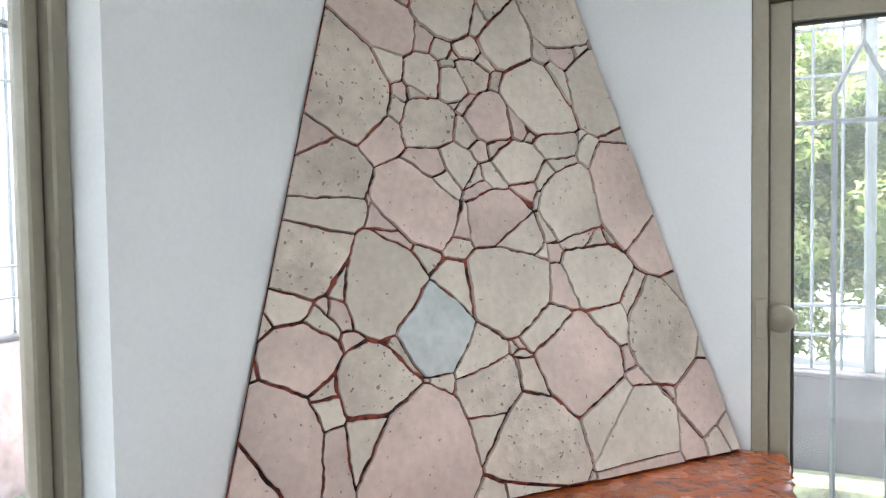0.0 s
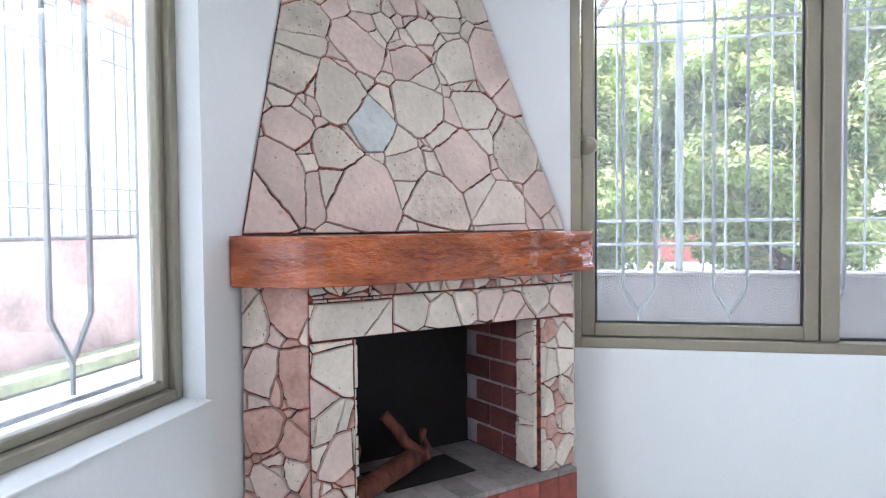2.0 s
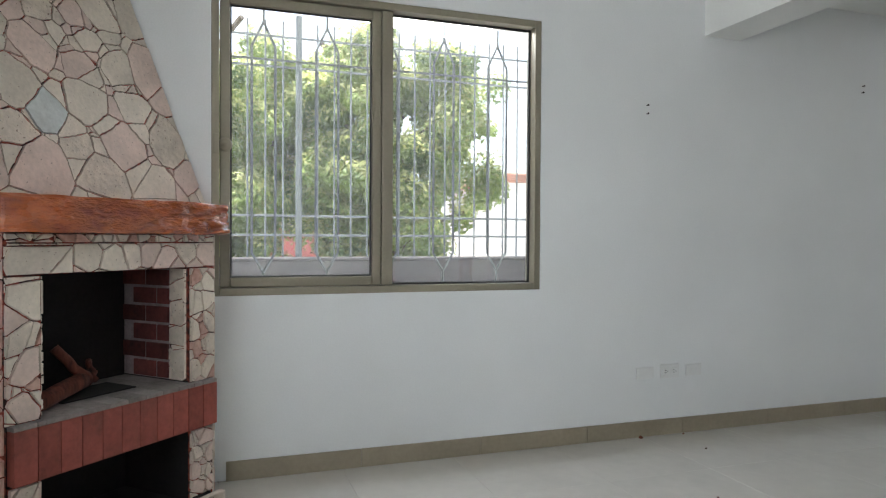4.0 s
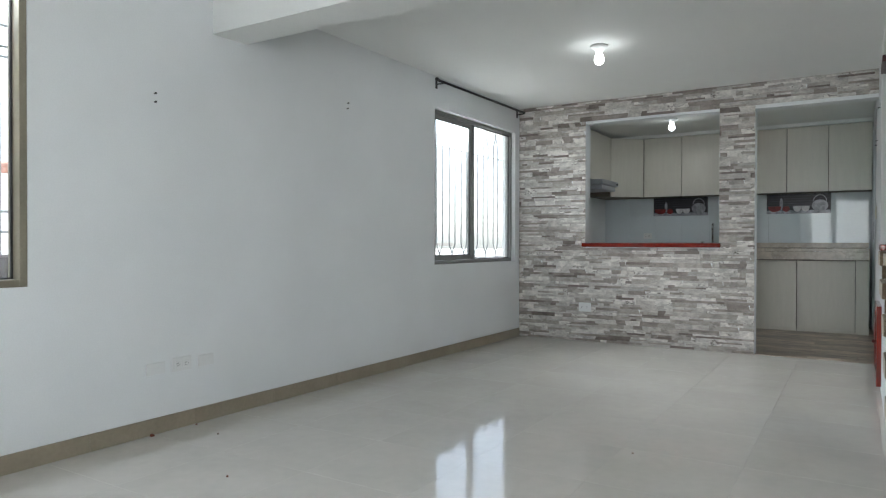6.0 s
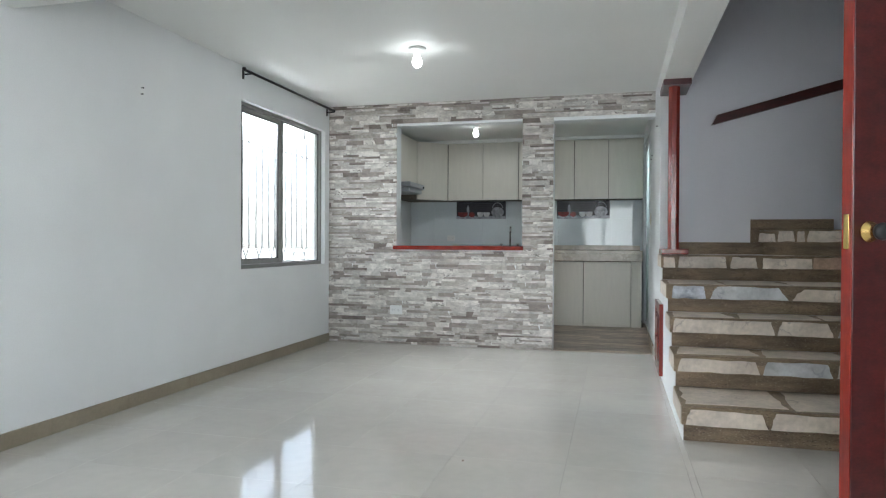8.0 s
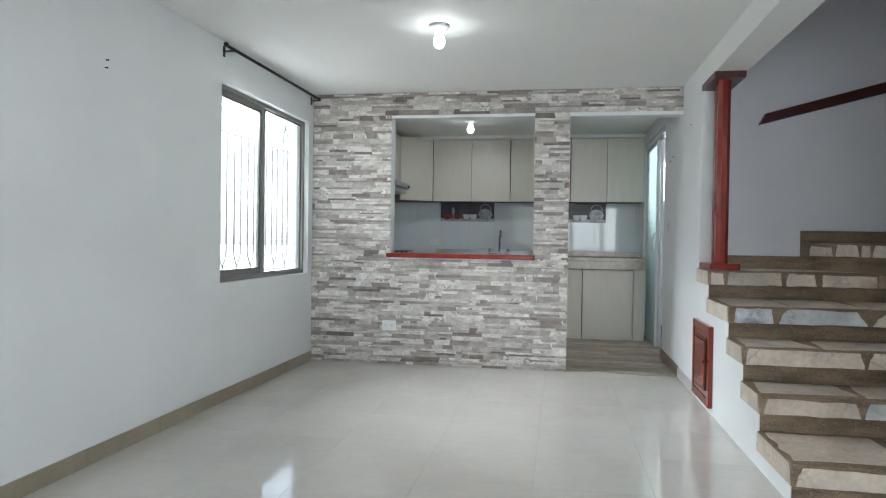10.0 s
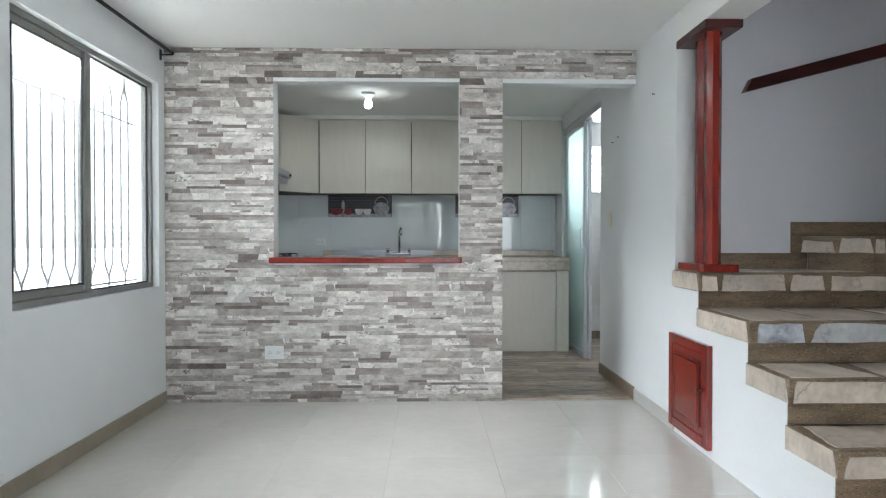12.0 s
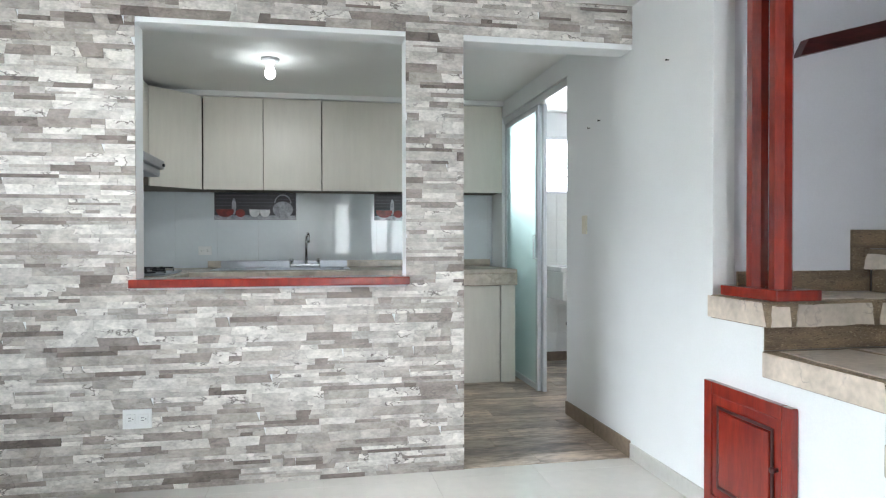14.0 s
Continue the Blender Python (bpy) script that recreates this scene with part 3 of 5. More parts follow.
def west_window(name, y0, y1, z0, z1, mull, metal, label, sash_first=True):
    """A two-leaf sliding window in the wall x = 0: outer frame, sliding sash, fixed light, mullion."""
    root = tagged(thing(name, label, "window"), kind="structure")
    xo = -0.105
    part("window_frame", rounded(frame_bars(xo, -0.004 if sash_first else -0.04, y0, y1, z0, z1, 0.032, "y"), 0.002, 1), metal, root)
    part("mullion", rbox(xo + 0.01, -0.02 if sash_first else -0.045, mull - 0.026, mull + 0.026, z0 + 0.034, z1 - 0.034, 0.003), metal, root)
    sash = part("sash", rounded(frame_bars(xo + 0.03, -0.03 if sash_first else -0.05, y0 + 0.034, mull - 0.028, z0 + 0.034, z1 - 0.034, 0.042, "y"), 0.003, 1), metal, root)
    pane = part("pane", boxes((xo + 0.055, xo + 0.059, y0 + 0.07, mull - 0.06, z0 + 0.07, z1 - 0.07)), M_GLASS, root)
    pane.visible_shadow = False
    pane = part("pane", boxes((xo + 0.035, xo + 0.039, mull + 0.02, y1 - 0.028, z0 + 0.028, z1 - 0.028)), M_GLASS, root)
    pane.visible_shadow = False
    part("gasket", rounded(frame_bars(xo + 0.032, xo + 0.046, mull + 0.027, y1 - 0.033, z0 + 0.033, z1 - 0.033, 0.008, "y"), 0.001, 1), M_RUBBER, root)
    part("gasket", rounded(frame_bars(xo + 0.05, xo + 0.064, y0 + 0.077, mull - 0.071, z0 + 0.077, z1 - 0.077, 0.006, "y"), 0.001, 1), M_RUBBER, root)
    return root


window_a = west_window("window_1", -6.508, -4.962, 0.79, 2.118, -5.74, M_BRONZE, "large bronze aluminium sliding window beside the fireplace")
part("latch", turned(bmesh.new(), [(0.001, 0), (0.028, 0), (0.03, 0.006), (0.022, 0.012), (0.012, 0.014), (0.012, 0.03), (0.001, 0.032)], pose(-0.028, -6.452, 1.437, 0, 90, 0), 16), M_BRONZE, window_a, "dull bronze sash latch", True)
part("keeper", rounded(boxes((-0.003, 0.004, -6.50, -6.478, 1.395, 1.48)), 0.003, 2), M_BRONZE, window_a)
west_window("window_2", -1.678, -0.106, 0.795, 2.135, -0.93, M_DARKALU, "grey aluminium sliding window near the kitchen partition", False)

window_c = tagged(thing("window_3", "bronze aluminium window in the front wall", "window"), kind="structure")
# Past the end by the fireplace the window is unseen, widened for more light.
part("window_frame", rounded(frame_bars(0.930, 4.148, FRONT - 0.100, FRONT - 0.050, 0.827, 2.118, 0.024, "x"), 0.003, 1), M_BRONZE, window_c)
for a in (1.70, 2.515, 3.32):
    part("mullion", rbox(a, a + 0.05, FRONT - 0.098, FRONT - 0.055, 0.852, 2.093, 0.003), M_BRONZE, window_c)
for a, b in ((0.954, 1.70), (1.75, 2.515), (2.565, 3.32), (3.37, 4.103)):
    part("sash", rounded(frame_bars(a + 0.001, b - 0.001, FRONT - 0.095, FRONT - 0.066, 0.852, 2.093, 0.020, "x"), 0.003, 1), M_BRONZE, window_c)
    pane = part("pane", boxes((a + 0.018, b - 0.018, FRONT - 0.086, FRONT - 0.082, 0.870, 2.075)), M_GLASS, window_c)
    pane.visible_shadow = False
part("window_sill", rbox(0.929, 4.149, FRONT - 0.140, FRONT + 0.018, 0.8205, 0.8265, 0.004), M_WALL, window_c, "white painted sill ledge")


def grille(name, make, a0, a1, gap, top, bottom, rails, label, inward):
    root = thing(name, label, "window grille", "window grilles")
    k = int((a1 - a0) / gap)
    grille_bars(root, make, [a0 + gap * (i + 0.5) for i in range(k)], top, bottom, rails, (a0 - 0.06, a1 + 0.06))
    for a in (a0 - 0.06, a1 + 0.06):
        for z in rails:
            sub("bracket", tube(bmesh.new(), [make(a, z), make(a, z) + inward], 0.007, 6), M_BAR, root)
        sub("bracket", tube(bmesh.new(), [make(a, rails[0]), make(a, rails[-1])], 0.007, 6), M_BAR, root)
    return root


grille("window_grille", lambda a, z: Vector((-0.17, a, z)), -6.428, -4.98, 0.289, 2.0, 0.95, (0.80, 1.852), "grey iron grille of pointed bar pairs outside the large window", Vector((0.03, 0, 0)))
grille("window_grille", lambda a, z: Vector((-0.17, a, z)), -1.66, -0.10, 0.22, 2.06, 0.95, (0.84, 1.86), "grey iron grille of pointed bars outside the small window", Vector((0.03, 0, 0)))
grille("window_grille", lambda a, z: Vector((a, FRONT - 0.17, z)), 0.96, 4.12, 0.286, 2.02, 1.0, (0.86, 1.9), "grey iron grille outside the front window", Vector((0, 0.03, 0)))

# ---- fireplace ----
rnd = random.Random(11)
fire = thing("fireplace", "corner fireplace clad in pink and cream split stone", "fireplace", at=(0, 0, 0))
UP = Vector((0, 0, 1))
hl, hr = Vector((0.77, FRONT + 0.002, 1.165)), Vector((0.002, -6.53, 1.165))
hood = bmesh.new()
base = [(0.002, FRONT + 0.002, 1.166), (hl.x, hl.y, 1.166), (hr.x + 0.012, hr.y, 1.166), (hr.x, hr.y, 1.166)]
head = [(0.002, FRONT + 0.002, H - 0.002), (0.31, FRONT + 0.002, H - 0.002), (0.014, -6.9608, H - 0.002), (0.002, -6.9608, H - 0.002)]
vb, vh = [hood.verts.new(p) for p in base], [hood.verts.new(p) for p in head]
hood.faces.new(vb[::-1])
hood.faces.new(vh)
for i in range(4):
    hood.faces.new((vb[i], vb[(i + 1) % 4], vh[(i + 1) % 4], vh[i]))
hood_part = part("hood", hood, M_MORTAR, fire, "tapering chimney hood of irregular pale stones")
A, B, C = Vector(base[1]), Vector(base[2]), Vector(head[1])
D = Vector(head[2])
hu = (B - A).normalized()
hn = hu.cross(C - A).normalized()
hn = hn if hn.x > 0 else -hn
hv = hn.cross(hu)
hv = hv if hv.z > 0 else -hv
flat = lambda p: ((p - A).dot(hu), (p - A).dot(hv))
outline = [flat(A), flat(B), flat(D), flat(C)]
# centres (from the hood's lower corner, in cm) and spread of the large stones
BIG = [(9, 16, 9), (14, 27, 7), (17, 43, 8), (19, 58, 6), (26, 75, 9), (37, 87, 5), (48, 92, 7), (59, 87, 5), (76, 93, 5), (43, 78, 5), (51, 79, 4), (42, 69, 5),
       (55, 70, 5), (39, 53, 6), (46, 60, 4), (59, 61, 4), (65, 75, 6), (54, 50, 6), (70, 52, 5), (83, 80, 6), (87, 54, 8), (28, 38, 8), (55, 37, 8), (38, 30, 6), (73, 38, 5),
       (26, 21, 7), (48, 18, 5), (67, 22, 8), (89, 25, 7), (55, 9, 8), (33, 11, 9), (79, 6, 7), (98, 12, 6), (50, 108, 8)]
big = [(x / 100, y / 100, w / 100) for x, y, w in BIG]
seeds = chips(outline, big, rnd)
for poly, (sx, sy, sw) in zip(cells(outline, seeds), seeds):
    poly = shrink(poly, rnd.uniform(0.0012, 0.0036))
    if len(poly) < 3 or size_of(poly) < 0.00004:
        continue
    stone = rnd.choice((M_MARBLE, M_MARBLE, M_MARBLE, M_PINK, M_PINK, M_PINK, M_PITTED, M_PITTED))
    if abs(sx - 0.38) < 0.004 and abs(sy - 0.30) < 0.004:
        stone = M_BLUE
    sub("stone", slab(bmesh.new(), warped(poly, outline), A, hu, hv, hn, 0.0, 0.006 + rnd.uniform(-0.002, 0.003), 0.001), stone, hood_part)

FL, FR = Vector((0.790, -7.060, 0)), Vector((0.241, -6.511, 0))
fu = (FR - FL).normalized()
fn = Vector((0.7071, 0.7071, 0))
FW = (FR - FL).length


def on_front(s, out):
    q = FL + fu * s + fn * out
    return (q.x, q.y)


# the block, built of stacked prisms round the firebox and the wood store
corner, rw, lw = (0.004, FRONT + 0.004), (0.004, FR.y), (0.772, FRONT + 0.004)
S0, S1, Z0, Z1 = 0.096, 0.664, 0.50, 0.926


def full(name, z0, z1):
    part(name, prism(bmesh.new(), [corner, lw, on_front(0, 0), on_front(FW, 0), rw], z0, z1), M_SOOTBLACK, fire)


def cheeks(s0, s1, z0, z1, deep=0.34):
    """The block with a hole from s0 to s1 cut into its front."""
    part("cheek", prism(bmesh.new(), [lw, on_front(0, 0), on_front(s0, 0), on_front(s0, -deep), corner], z0, z1), M_SOOTBLACK, fire)
    part("cheek", prism(bmesh.new(), [on_front(s1, 0), on_front(FW, 0), rw, corner, on_front(s1, -deep)], z0, z1), M_SOOTBLACK, fire)
    part("back_wall", prism(bmesh.new(), [on_front(s0, -deep), on_front(s1, -deep), corner], z0, z1), M_SOOTBLACK, fire, "soot-black back wall")


full("footing", 0, 0.05)
# Wood store: the dark of its recess is put into the black colour.
cheeks(S0, S1, 0.052, 0.315)
cheeks(S0, S1, 0.497, 0.925)
full("lintel", 0.927, 1.05)
facing = part("front_facing", slab(bmesh.new(), [Vector((0, 0.927)), Vector((FW, 0.927)), Vector((FW, 1.05)), Vector((0, 1.05))], FL, fu, UP, fn, -0.002, 0.0006), M_MORTAR, fire, "front facing of fitted stones")
O = FL + fn * 0.0008


def clad(o, u, n, x0, x1, z0, z1, step, mats, ratio=1.0, extra=True):
    """Stones over an upright rectangle, with a mortar bed behind them."""
    sub("mortar", slab(bmesh.new(), [Vector((x0, z0)), Vector((x1, z0)), Vector((x1, z1)), Vector((x0, z1))], o, u, UP, n, 0.0, 0.006), M_MORTAR, facing)
    cols, rows = max(1, round((x1 - x0) / step)), max(1, round((z1 - z0) / (step * ratio)))
    pts = [(x0 + (i + 0.5 + rnd.uniform(-0.35, 0.35)) * (x1 - x0) / cols, z0 + (j + 0.5 + rnd.uniform(-0.35, 0.35)) * (z1 - z0) / rows, rnd.uniform(0.0, 0.03)) for i in range(cols) for j in range(rows)]
    rect = [(x0, z0), (x1, z0), (x1, z1), (x0, z1)]
    pts = chips(rect, pts, rnd, 0.011, 0.7, 0.45 if extra else 0.15)
    paving(facing, rect, pts, o, u, UP, n, mats, rnd, 0.006, 0.013, 0.0016)


CLAD = (M_MARBLE, M_PINK, M_MARBLE, M_PITTED, M_ROSE)
clad(O, fu, fn, -0.011, S0, 0.497, 0.925, 0.10, CLAD, 1.1)
clad(O, fu, fn, S1, FW + 0.010, 0.497, 0.925, 0.075, CLAD, 1.1)
clad(O, fu, fn, -0.011, 0.20, 0.927, 1.012, 0.21, (M_MARBLE,), 0.45, False)
clad(O, fu, fn, 0.2005, FW + 0.010, 0.927, 1.02, 0.09, (M_MARBLE, M_MARBLE, M_PITTED, M_PINK), 1.0, False)
clad(O, fu, fn, -0.011, 0.20, 1.0125, 1.0208, 0.05, (M_PINK, M_MARBLE), 0.3, False)
clad(O, fu, fn, -0.011, FW + 0.010, 1.021, 1.05, 0.07, CLAD, 0.5)
clad(O, fu, fn, 0.0, S0, 0.06, 0.315, 0.07, (M_PINK, M_PITTED), 1.0)
clad(O, fu, fn, S1, FW, 0.06, 0.315, 0.07, (M_PINK, M_PITTED), 1.0)
side_u = (FL - Vector((0.772, FRONT + 0.004, 0))).normalized()
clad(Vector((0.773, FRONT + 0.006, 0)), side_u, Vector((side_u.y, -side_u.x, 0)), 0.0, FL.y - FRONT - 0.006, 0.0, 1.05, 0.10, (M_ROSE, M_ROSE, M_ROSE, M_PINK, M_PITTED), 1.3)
clad(Vector((0.006, FR.y + 0.0008, 0)), Vector((1, 0, 0)), Vector((0, 1, 0)), 0.0, FR.x - 0.01, 0.0, 1.05, 0.12, CLAD, 1.2)
# stone jambs inside the opening, then brick
jamb_o = FL + fu * (S1 - 0.0005)
clad(jamb_o - fn * 0.085, fn, -fu, 0.0, 0.085, 0.502, 0.923, 0.085, (M_MARBLE, M_PITTED), 1.3)
clad(FL + fu * (S0 + 0.0005) - fn * 0.085, fn, fu, 0.0, 0.085, 0.502, 0.923, 0.085, (M_MARBLE, M_PITTED), 1.3)
lining = part("firebox_lining", slab(bmesh.new(), [Vector((-0.338, 0.502)), Vector((-0.087, 0.502)), Vector((-0.087, 0.923)), Vector((-0.338, 0.923))], jamb_o, fn, UP, -fu, 0.0, 0.004), M_PALEJOINT, fire, "soot-stained brick lining with pale joints")
for row in range(6):
    z0 = 0.506 + row * 0.070
    x = -0.338 if row % 2 else -0.278
    while x < -0.10:
        x1 = min(x + 0.118, -0.089)
        sub("brick", slab(bmesh.new(), [Vector((max(x, -0.337), z0)), Vector((x1, z0)), Vector((x1, z0 + 0.060)), Vector((max(x, -0.337), z0 + 0.060))], jamb_o, fn, UP, -fu, 0.004, 0.012, 0.002), M_BRICK, lining)
        x = x1 + 0.011

hearth = part("hearth", prism(bmesh.new(), [corner, lw, on_front(0, 0), on_front(FW, 0), rw], 0.317, 0.483), M_SOOTBLACK, fire, "red brick hearth ledge dusted with ash")
k = 11
for i in range(k):
    a, b = FW * i / k + 0.0015, FW * (i + 1) / k - 0.0015
    sub("brick", prism(bmesh.new(), [on_front(a, 0.0), on_front(a, 0.035), on_front(b, 0.035), on_front(b, 0.0)][::-1], 0.325, 0.482), M_HEARTHRED, hearth)
    if b < S0 + 0.001 or a > S1 - 0.001 or i in (1, 9):
        a, b = (max(a, S1 + 0.001), b) if i == 9 else (a, min(b, S0 - 0.001)) if i == 1 else (a, b)
        sub("brick", prism(bmesh.new(), [on_front(a, 0.0), on_front(a, 0.034), on_front(b, 0.034), on_front(b, 0.0)][::-1], 0.4835, 0.4965), M_ASH, hearth)
for i in range(8):
    a, b = S0 + 0.001 + (S1 - S0 - 0.001) * i / 8, S0 - 0.0005 + (S1 - S0 - 0.001) * (i + 1) / 8
    sub("brick", prism(bmesh.new(), [on_front(a, -0.338), on_front(a, 0.034), on_front(b, 0.034), on_front(b, -0.338)][::-1], 0.4835, 0.497), M_ASH, hearth)
sub("ash_pit", rounded(prism(bmesh.new(), [on_front(0.24, -0.26), on_front(0.24, -0.10), on_front(0.52, -0.10), on_front(0.52, -0.26)][::-1], 0.4972, 0.501), 0.001, 1), M_SOOTBLACK, hearth, "black sooty ash plate")
part("plinth", rounded(prism(bmesh.new(), [on_front(0, 0.018), on_front(0, 0.05), on_front(FW + 0.03, 0.05), on_front(FW + 0.03, 0.018)][::-1], 0.0, 0.055), 0.006, 2), M_PITTED, fire)

mantel = bmesh.new()
prism(mantel, [(0.003, FRONT + 0.003), (0.828, FRONT + 0.003), (0.846, -7.135), (0.853, -7.088), (0.850, -7.046), (0.832, -7.008), (0.790, -6.962), (0.240, -6.448), (0.003, -6.448)], 1.052, 1.164)
bmesh.ops.subdivide_edges(mantel, edges=mantel.edges[:], cuts=18, use_grid_fill=True)
for v in mantel.verts:
    w = noise.noise(v.co * 9.0) * 0.007 + noise.noise(v.co * 31.0) * 0.002
    far = max(0.0, min(1.0, (0.62 - v.co.x) / 0.35))
    w += far * 0.015 * noise.noise(Vector((v.co.x * 30 + v.co.z * 22, v.co.y * 10, v.co.z * 42)))
    if v.co.x > 0.01 and v.co.y > FRONT + 0.01:
        v.co += Vector((w, w, 0.6 * w))
tagged(part("mantel_beam", rounded(mantel, 0.001, 1), M_MANTEL, fire, "rough-hewn orange varnished timber mantel"))


def log(name, p, q, r, label):
    bm = bmesh.new()
    p, q = Vector(p), Vector(q)
    pts = [p.lerp(q, i / 5) + Vector((rnd.uniform(-0.006, 0.006), rnd.uniform(-0.006, 0.006), 0)) for i in range(6)]
    tube(bm, pts, r, 9)
    return tagged(part(name, bm, M_LOG, None, "", True), label, "log", "logs in the firebox")


fm = FL + fu * 0.32
log("log", (*(fm + fu * -0.20 - fn * 0.06).to_2d(), 0.526), (*(fm + fu * 0.07 - fn * 0.19).to_2d(), 0.545), 0.029, "red-brown firewood log lying on the ashy hearth")
log("log", (*(fm + fu * -0.215 - fn * 0.14).to_2d(), 0.53), (*(fm + fu * -0.10 - fn * 0.26).to_2d(), 0.575), 0.027, "red-brown firewood log with a sawn end on the hearth")
log("log", (*(fm + fu * 0.07 - fn * 0.17).to_2d(), 0.535), (*(fm + fu * -0.02 - fn * 0.24).to_2d(), 0.66), 0.017, "thin forked branch leaning on the other logs")
log("log", (*(fm + fu * 0.08 - fn * 0.16).to_2d(), 0.54), (*(fm + fu * 0.10 - fn * 0.22).to_2d(), 0.60), 0.011, "thin forked branch leaning on the other logs")

# ---- stairs ----
rnd = random.Random(5)
stairs = thing("staircase", "stone-clad staircase with marble treads and gravel risers", "staircase", at=(0, 0, 0))
NOSE = [(-2.775, 0.186), (-2.305, 0.372), (-1.99, 0.558), (-1.66, 0.745), (-1.11, 0.932)]


def stone_edge(parent, o, u, n, row, z0, z1, rnd):
    """A row of marble pieces (start, end, lean, stone) let into a gravel edge."""
    for a, b, lean, stone in row:
        lo, hi = z0 + 0.001, z1 - rnd.uniform(0.006, 0.020)
        poly = [Vector((a, lo)), Vector((b, lo)), Vector((b - lean * 0.6, lo + (hi - lo) * 0.55)), Vector((b - lean, hi - rnd.uniform(0, 0.008))), Vector((a + lean * 0.8, hi)), Vector((a + lean * 0.3, lo + (hi - lo) * 0.6))]
        sub("stone", slab(bmesh.new(), ragged(poly, rnd, 0.022, 0.004), o, u, UP, n, 0.0, 0.003, 0.001), stone, parent)


CR, PB, BV, PK = M_TREAD, M_TREADPALE, M_TREADBLUE, M_TREADPINK
FACES = [
    [(0.02, 0.41, 0.03, CR), (0.42, 0.92, 0.03, CR), (0.95, 1.24, 0.02, CR)],
    [(0.02, 0.46, 0.025, CR), (0.475, 0.83, 0.03, PB), (0.85, 1.25, 0.02, CR)],
    [(0.015, 0.60, 0.02, CR), (0.615, 0.92, 0.035, CR), (0.94, 1.255, 0.05, PB)],
    [(0.035, 0.25, 0.012, BV), (0.275, 0.75, 0.06, PB), (0.77, 1.25, 0.09, CR)],
    [(0.015, 0.10, 0.006, CR), (0.12, 0.46, 0.012, CR), (0.485, 0.67, 0.016, CR), (0.70, 1.03, 0.006, CR), (1.036, 1.262, 0.002, PK)]]
for i, (y, z) in enumerate(NOSE):
    back = NOSE[i + 1][0] if i < 4 else -0.745
    right = 4.46
    step = part("step", boxes((RIGHT + 0.002, right, y + 0.035, back + 0.035 if i < 4 else -0.747, 0.0 if i == 0 else z - 0.186, z - 0.098)), M_GRANITO, stairs, "brown washed-gravel riser")
    tread = part("tread", rounded(boxes((RIGHT - 0.012, right, y, back + 0.03 if i < 4 else -0.747, z - 0.098, z)), 0.006, 2), M_GRANITO, stairs, "gravel-bound marble tread slab")
    stone_edge(tread, Vector((RIGHT - 0.012, y, 0)), Vector((1, 0, 0)), Vector((0, -1, 0)), FACES[i], z - 0.096, z - 0.002, rnd)
    # marble laid on the tread
    x = RIGHT + 0.01
    while x < right - 0.1:
        w = min(rnd.uniform(0.25, 0.5), right - x - 0.01)
        yy = y + rnd.uniform(0.02, 0.05)
        poly = [Vector((x, yy)), Vector((x + w, yy + rnd.uniform(0, 0.03))), Vector((x + w - rnd.uniform(0, 0.05), back - 0.005 if i < 4 else -0.77)), Vector((x + rnd.uniform(0, 0.04), back - 0.005 if i < 4 else -0.77))]
        sub("stone", slab(bmesh.new(), ragged(poly, rnd, 0.035, 0.011), Vector((0, 0, z)), Vector((1, 0, 0)), Vector((0, 1, 0)), UP, 0.0, 0.003, 0.001), M_TREAD, tread)
        x += w + rnd.uniform(0.015, 0.03)
    # marble on the open end of the slab
    poly = [Vector((y + 0.006, z - 0.094)), Vector((back + 0.024 if i < 4 else -0.73, z - 0.094)), Vector((back + 0.024 if i < 4 else -0.73, z - 0.004)), Vector((y + 0.03, z - 0.006))]
    sub("stone", slab(bmesh.new(), poly, Vector((RIGHT - 0.012, 0, 0)), Vector((0, 1, 0)), UP, Vector((-1, 0, 0)), 0.0, 0.003, 0.001), M_TREAD, tread)
wedge = prism(bmesh.new(), [(3.955, -0.775), (4.12, -1.10), (5.0, -1.10), (5.0, -0.747)], 0.934, 1.03)
part("step", wedge, M_GRANITO, stairs, "brown washed-gravel riser")
tread = part("tread", rounded(prism(bmesh.new(), [(3.925, -0.747), (4.10, -1.13), (5.0, -1.13), (5.0, -0.747)], 1.03, 1.122), 0.005, 2), M_GRANITO, stairs)
wd = Vector((0.175, -0.408, 0)).normalized()
stone_edge(tread, Vector((3.925, -0.747, 0)), wd, Vector((-wd.y, wd.x, 0)) * -1, [(0.01, 0.22, 0.02, CR), (0.24, 0.43, 0.02, CR)], 1.032, 1.120, rnd)
stone_edge(tread, Vector((4.10, -1.13, 0)), Vector((1, 0, 0)), Vector((0, -1, 0)), [(0.01, 0.06, 0.004, CR), (0.075, 0.33, 0.02, CR)], 1.032, 1.120, rnd)
# the second flight, turning back above its side wall
setting("stair_side_wall", boxes((4.478, 4.56, -2.9, -1.062, 0.0, 1.44), (4.478, 4.56, -2.9, -1.085, 1.44, 1.64)), M_WALL, "white plastered wall carrying the upper stair flight", "wall")
part("tread", rounded(boxes((4.470, 4.56, -1.082, -1.045, 1.45, 1.56)), 0.005, 2), M_TREADPALE, stairs)
for j in range(3):
    z, y = 1.765 + 0.187 * j, -1.05 - 0.33 * j
    part("tread", rounded(boxes((4.462, WELL, y - 0.36, y, z - 0.115, z)), 0.005, 2), M_TREAD, stairs)
    part("step", boxes((4.485, WELL, y - 0.36, y - 0.345, z + 0.001, z + 0.071)), M_GRANITO, stairs, "brown washed-gravel riser")
